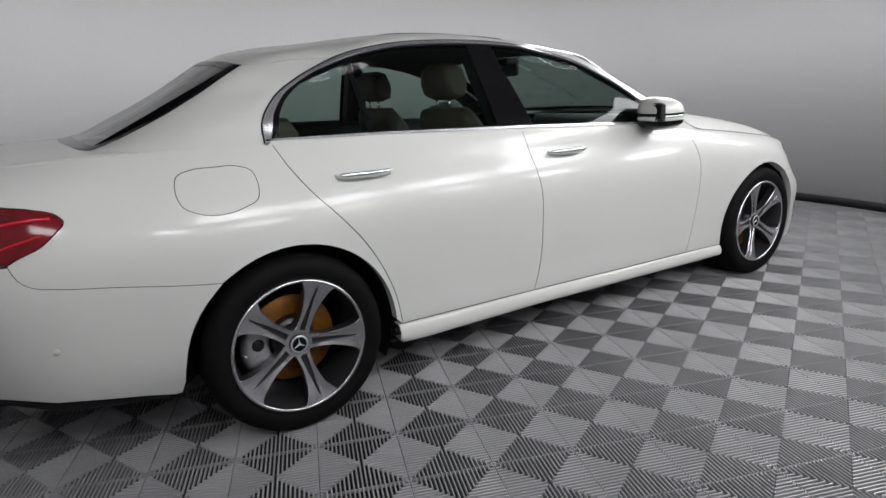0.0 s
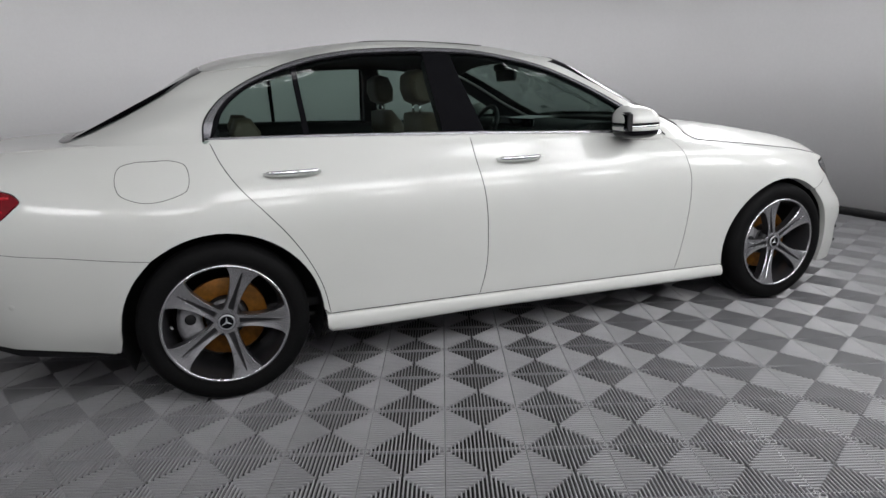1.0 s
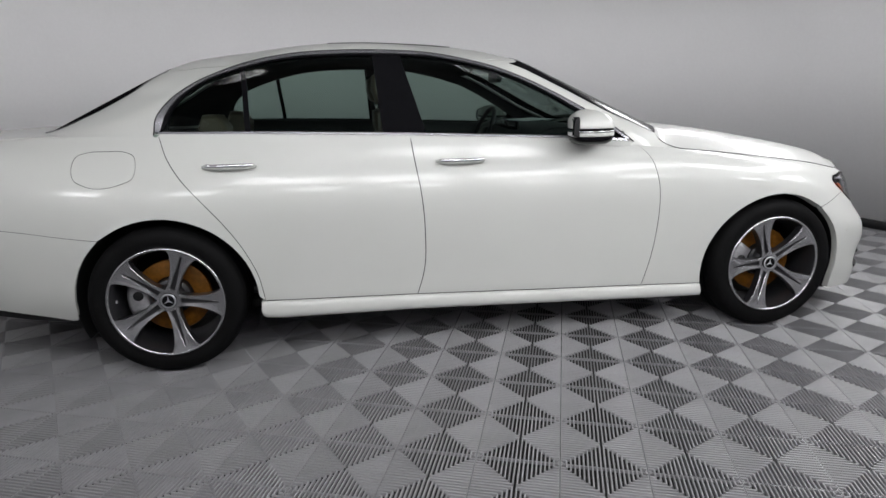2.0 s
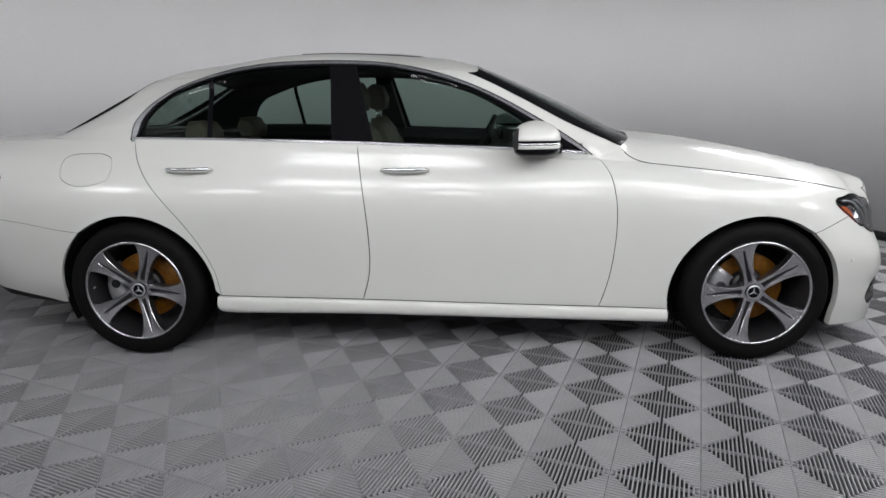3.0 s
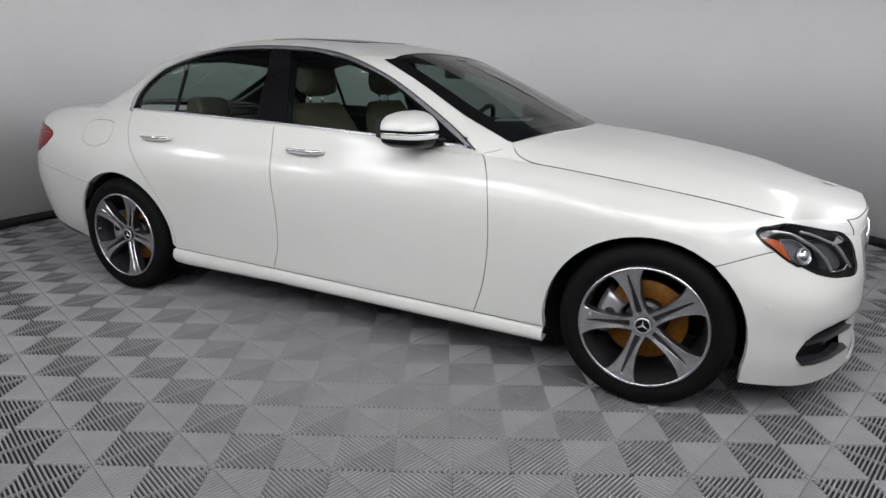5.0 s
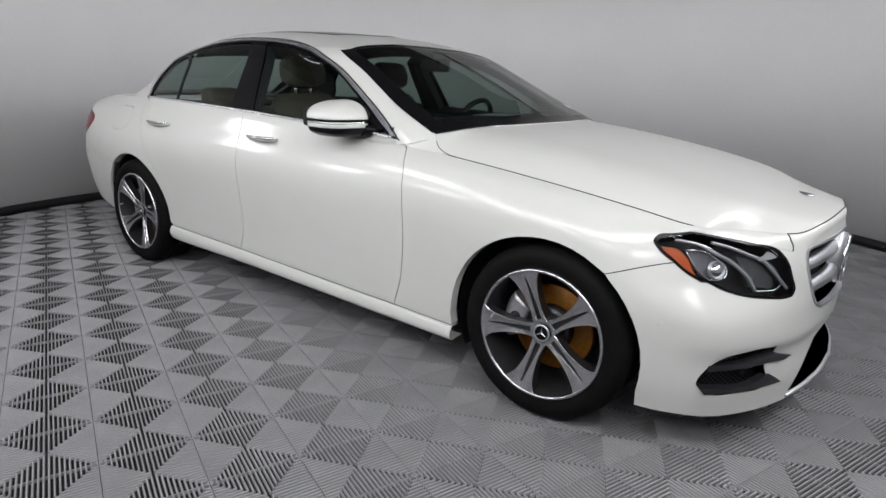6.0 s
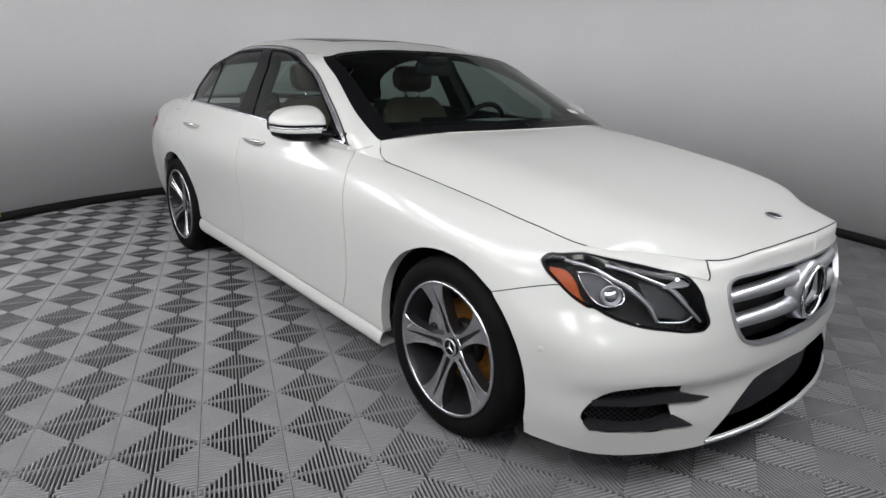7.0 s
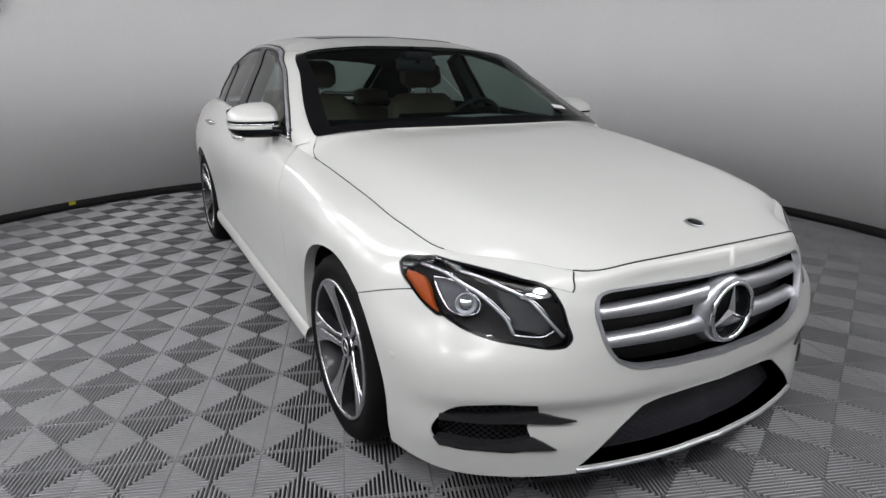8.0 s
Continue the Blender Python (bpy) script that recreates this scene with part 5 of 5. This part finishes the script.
def seat_block(rows, half, edge=.05, crown=.02):
    """A cushion from side-view points (x, z front, x, z back): a rounded slab across the given half width."""
    out = []
    for s in np.linspace(-1, 1, 13):
        y = half * s
        k = 1 - (abs(s) ** 6) * .28
        mid = np.mean(np.array(rows), 0)
        out.append([(mid[0] + (p[0] - mid[0]) * k + 0, y, mid[1] + (p[1] - mid[1]) * (k if abs(s) > .8 else 1)) for p in rows])
    return grown(out, closed=True)


def front_seat(y):
    seat = new("front_seat")
    seat.parent = car
    seat.location = (0, y, 0)
    tagged(seat, "beige leather front seat with headrest")
    part("cushion", seat_block([(1.18, .50), (1.24, .44), (1.62, .46), (1.70, .53), (1.68, .59), (1.55, .61), (1.30, .56)], .25), LEATHER, seat)
    part("backrest", seat_block([(1.22, .50), (1.30, .60), (1.20, .85), (1.10, 1.05), (1.04, 1.12), (.99, 1.11), (.99, 1.02), (1.08, .75), (1.14, .52)], .25), LEATHER, seat)
    part("headrest", seat_block([(1.07, 1.17), (1.08, 1.24), (1.05, 1.31), (1.00, 1.325), (.96, 1.30), (.955, 1.23), (.975, 1.175), (1.02, 1.155)], .135), LEATHER, seat)
    for dy in (-.055, .055):
        part("headrest_post", tube([(1.015, dy, 1.09), (1.01, dy, 1.18)], .007, 8), CHROME, seat, "chrome headrest post")
    return seat


front_seat(-.375)
front_seat(.375)
bench = new("rear_bench")
bench.parent = car
tagged(bench, "beige leather rear bench seat")
part("cushion", seat_block([(.30, .46), (.36, .42), (.78, .44), (.84, .52), (.80, .57), (.40, .53)], .56), LEATHER, bench)
part("backrest", seat_block([(.36, .50), (.42, .58), (.30, .85), (.22, .99), (.14, 1.0), (.10, .97), (.20, .70), (.26, .48)], .56), LEATHER, bench)
for y in (-.36, .36):
    b = seat_block([(.23, 1.0), (.24, 1.06), (.20, 1.12), (.13, 1.125), (.10, 1.06), (.13, .99)], .13)
    bmesh.ops.translate(b, vec=(0, y, 0), verts=b.verts)
    part("headrest", b, LEATHER, bench)
part("parcel_shelf", box((.56, 1.25, .03), (-.17, 0, 1.0), .01), DARK_TRIM, car)
dash = part("dashboard", grown([[(x + abs(y) * -.06, y, z) for x, z in ((2.33, .97), (2.22, 1.01), (2.05, 1.035), (1.88, 1.03), (1.78, .99), (1.76, .92), (1.80, .80), (1.84, .60), (2.3, .5), (2.45, .8))] for y in np.linspace(-.67, .67, 17)], closed=True), DARK_TRIM, car, "dark dashboard")
part("console", box((1.0, .22, .26), (1.35, 0, .47), .04), DARK_TRIM, car, "dark centre console")
part("display", box((.02, .55, .12), (1.80, .12, .985), .01), BLACK_GLOSS, dash, "black wide display")
wheel_rim = new("steering_wheel")
wheel_rim.parent = car
wheel_rim.matrix_basis = pose(1.70, .375, .945, 0, 25, 0)
part("rim", tube([(0, .182 * math.cos(q), .182 * math.sin(q)) for q in np.linspace(0, 2 * math.pi, 41)[:-1]], .015, 10, closed=True), DARK_TRIM, wheel_rim, "dark leather steering wheel rim")
b = box((.05, .13, .12), (.02, 0, 0), .02)
for a in (0, 180, 270):
    box((.02, .13, .035), (.02, .1 * math.cos(radians(a)), .1 * math.sin(radians(a))), .006, 1, b, Matrix.Rotation(radians(-a), 4, "X").inverted())
part("hub", b, DARK_TRIM, wheel_rim)
m = part("rear_view_mirror", box((.03, .24, .07), (1.70, 0, 1.30), .014), DARK_TRIM, car, "dark rear-view mirror")
part("mirror_stalk", tube([(1.72, 0, 1.31), (1.74, 0, 1.345)], .012, 8), DARK_TRIM, m)
part("sensor_pod", box((.10, .16, .04), (1.70, 0, 1.345), .012), DARK_TRIM, m)

# ---- loose things in the car and room ----
paper = part("paper_sheet", box((.21, .30, .0008), (0, 0, 0)), PAPER)
paper.matrix_basis = pose(1.985, .27, 1.0395, 0, -2, 12)
tagged(paper, "sheet of white paper lying on the dashboard", "paper")
lab = sheet(cabin, cabin.find([(2.285, .585), (2.285, .51), (2.25, .51), (2.25, .585)], "xy"), step=.05, gap=0, depth=.0005, lift=.0035)
sticker = part("window_sticker", mesh_of("window_sticker", *lab[:2]), PAPER)
sticker.location = (0, HALF_MORE, 0)
tagged(sticker, "small white printed label inside the windscreen corner", "label")
tape = part("tape_mark", box((.06, .004, .03), (0, 0, 0)), YELLOW)
a = math.atan2(-1.80 - MID_Y, -1.50 - MID_X)
tape.matrix_basis = pose(MID_X + (WALL_R - .017) * math.cos(a), MID_Y + (WALL_R - .017) * math.sin(a), .060, 0, 0, math.degrees(a) - 90)
tagged(tape, "scrap of yellow tape on the black base strip", "tape")

for k, side in ((0, -1), (1, 1)):
    for pts, rad in (([(-.665, .893), (-.72, .893), (-.80, .885)], .006), ([(-.690, .850), (-.74, .838), (-.82, .815)], .004)):
        uv = line_uv(strung(pts, .01))
        p = body.at(uv) + body.normals(uv) * .001
        part("light_bar", tube([(a[0], side * a[1], a[2]) for a in p], rad, 8), RED_BAR, tail_lamps[k], "brighter red light bar")

# ---- floor: ribbed interlocking tiles over a dark slab ----
CELL, FLOOR_TURN = 0.1994, 25.0
FLOOR_X, FLOOR_Y = 0.003, -0.124
SIDE = CELL * math.sqrt(2)
RIBS = 20

bm = bmesh.new()
bmesh.ops.create_circle(bm, cap_ends=True, segments=96, radius=WALL_R + 0.1, matrix=pose(MID_X, MID_Y, -0.013))
bmesh.ops.create_circle(bm, cap_ends=True, segments=96, radius=WALL_R + 0.1, matrix=pose(MID_X, MID_Y, -0.1))
floor = tagged(part("floor", bm, SUBFLOOR), "dark slab under grey ribbed interlocking floor tiles", "floor", kind="structure")


def tile_mesh():
    """One square tile: its four triangles carry ribs that run from the edge inwards, with a thin rim at the seam."""
    verts, faces = [], []
    h, pitch = SIDE / 2 - 0.0008, SIDE / RIBS
    rib = pitch * 0.45

    def bar(a, b, w, top, low, round_top=True):
        """A rib from a to b in the plane, w wide, its top rounded."""
        a, b = np.array(a, float), np.array(b, float)
        d = (b - a) / np.linalg.norm(b - a)
        s = np.array((-d[1], d[0])) * w / 2
        k = len(verts)
        prof = ((-1.05, low), (-.985, top - .0027), (-.82, top - .0014), (-.5, top - .00045), (0, top), (.5, top - .00045), (.82, top - .0014), (.985, top - .0027), (1.05, low)) if round_top else ((-1.1, low), (-1, top), (1, top), (1.1, low))
        for q in (a, b):
            for m, z in prof:
                verts.append((q[0] + s[0] * m, q[1] + s[1] * m, z))
        n = len(prof)
        faces.extend([(k + i, k + n + i, k + n + i + 1, k + i + 1) for i in range(n - 1)])
        faces.extend([tuple(range(k, k + n)), tuple(range(k + 2 * n - 1, k + n - 1, -1))])

    for q in range(4):
        c, s = (1, 0, -1, 0)[q], (0, 1, 0, -1)[q]
        put = lambda x, y: (c * x - s * y, s * x + c * y)
        for i in range(RIBS):
            x = (i + 0.5 - RIBS / 2) * pitch
            if abs(x) < h - 0.004:
                bar(put(x, -h + .0003), put(x, -abs(x) - 0.001), rib, 0.0, -0.012)
        bar(put(-h, -h + 0.0012), put(h, -h + 0.0012), 0.0014, -0.0020, -0.012, False)
    me = mesh_of("tile", verts, faces, smooth=True)
    me.set_sharp_from_angle(angle=radians(62))
    return me


TILE_MESH = tile_mesh()
TILE_MESH.materials.append(TILE)
turn = radians(FLOOR_TURN)
near, far = [], []
for i in range(-40, 41):
    for j in range(-40, 41):
        if (i + j) % 2 == 0:
            continue
        x = FLOOR_X + CELL * (i * math.cos(turn) - j * math.sin(turn))
        y = FLOOR_Y + CELL * (i * math.sin(turn) + j * math.cos(turn))
        away = math.hypot(x - MID_X, y - MID_Y)
        if away < WALL_R + 0.2:
            (near if y < -0.2 and away < WALL_R - 0.22 and len(near) < 300 else far).append((x, y))
for x, y in near:
    t = new("tile", TILE_MESH)
    t.parent = floor
    t.matrix_basis = pose(x, y, 0, 0, 0, FLOOR_TURN + 45)
v0 = np.array([v.co for v in TILE_MESH.vertices])
f0 = [tuple(p.vertices) for p in TILE_MESH.polygons]
verts, faces = [], []
c, s = math.cos(turn + math.pi / 4), math.sin(turn + math.pi / 4)
for x, y in far:
    k = sum(map(len, verts))
    verts.append(np.c_[x + c * v0[:, 0] - s * v0[:, 1], y + s * v0[:, 0] + c * v0[:, 1], v0[:, 2]])
    faces += [tuple(a + k for a in f) for f in f0]
verts = np.concatenate(verts)
# tiles at the edge are cut to the round of the wall
out = verts[:, :2] - (MID_X, MID_Y)
reach = np.linalg.norm(out, axis=1)
verts[:, :2] = (MID_X, MID_Y) + out * np.minimum(1, (WALL_R + .06) / reach)[:, None]
rest = mesh_of("outer_tiles", verts, faces)
rest.set_sharp_from_angle(angle=radians(62))
tagged(part("outer_tiles", rest, TILE, floor), kind="stuff")
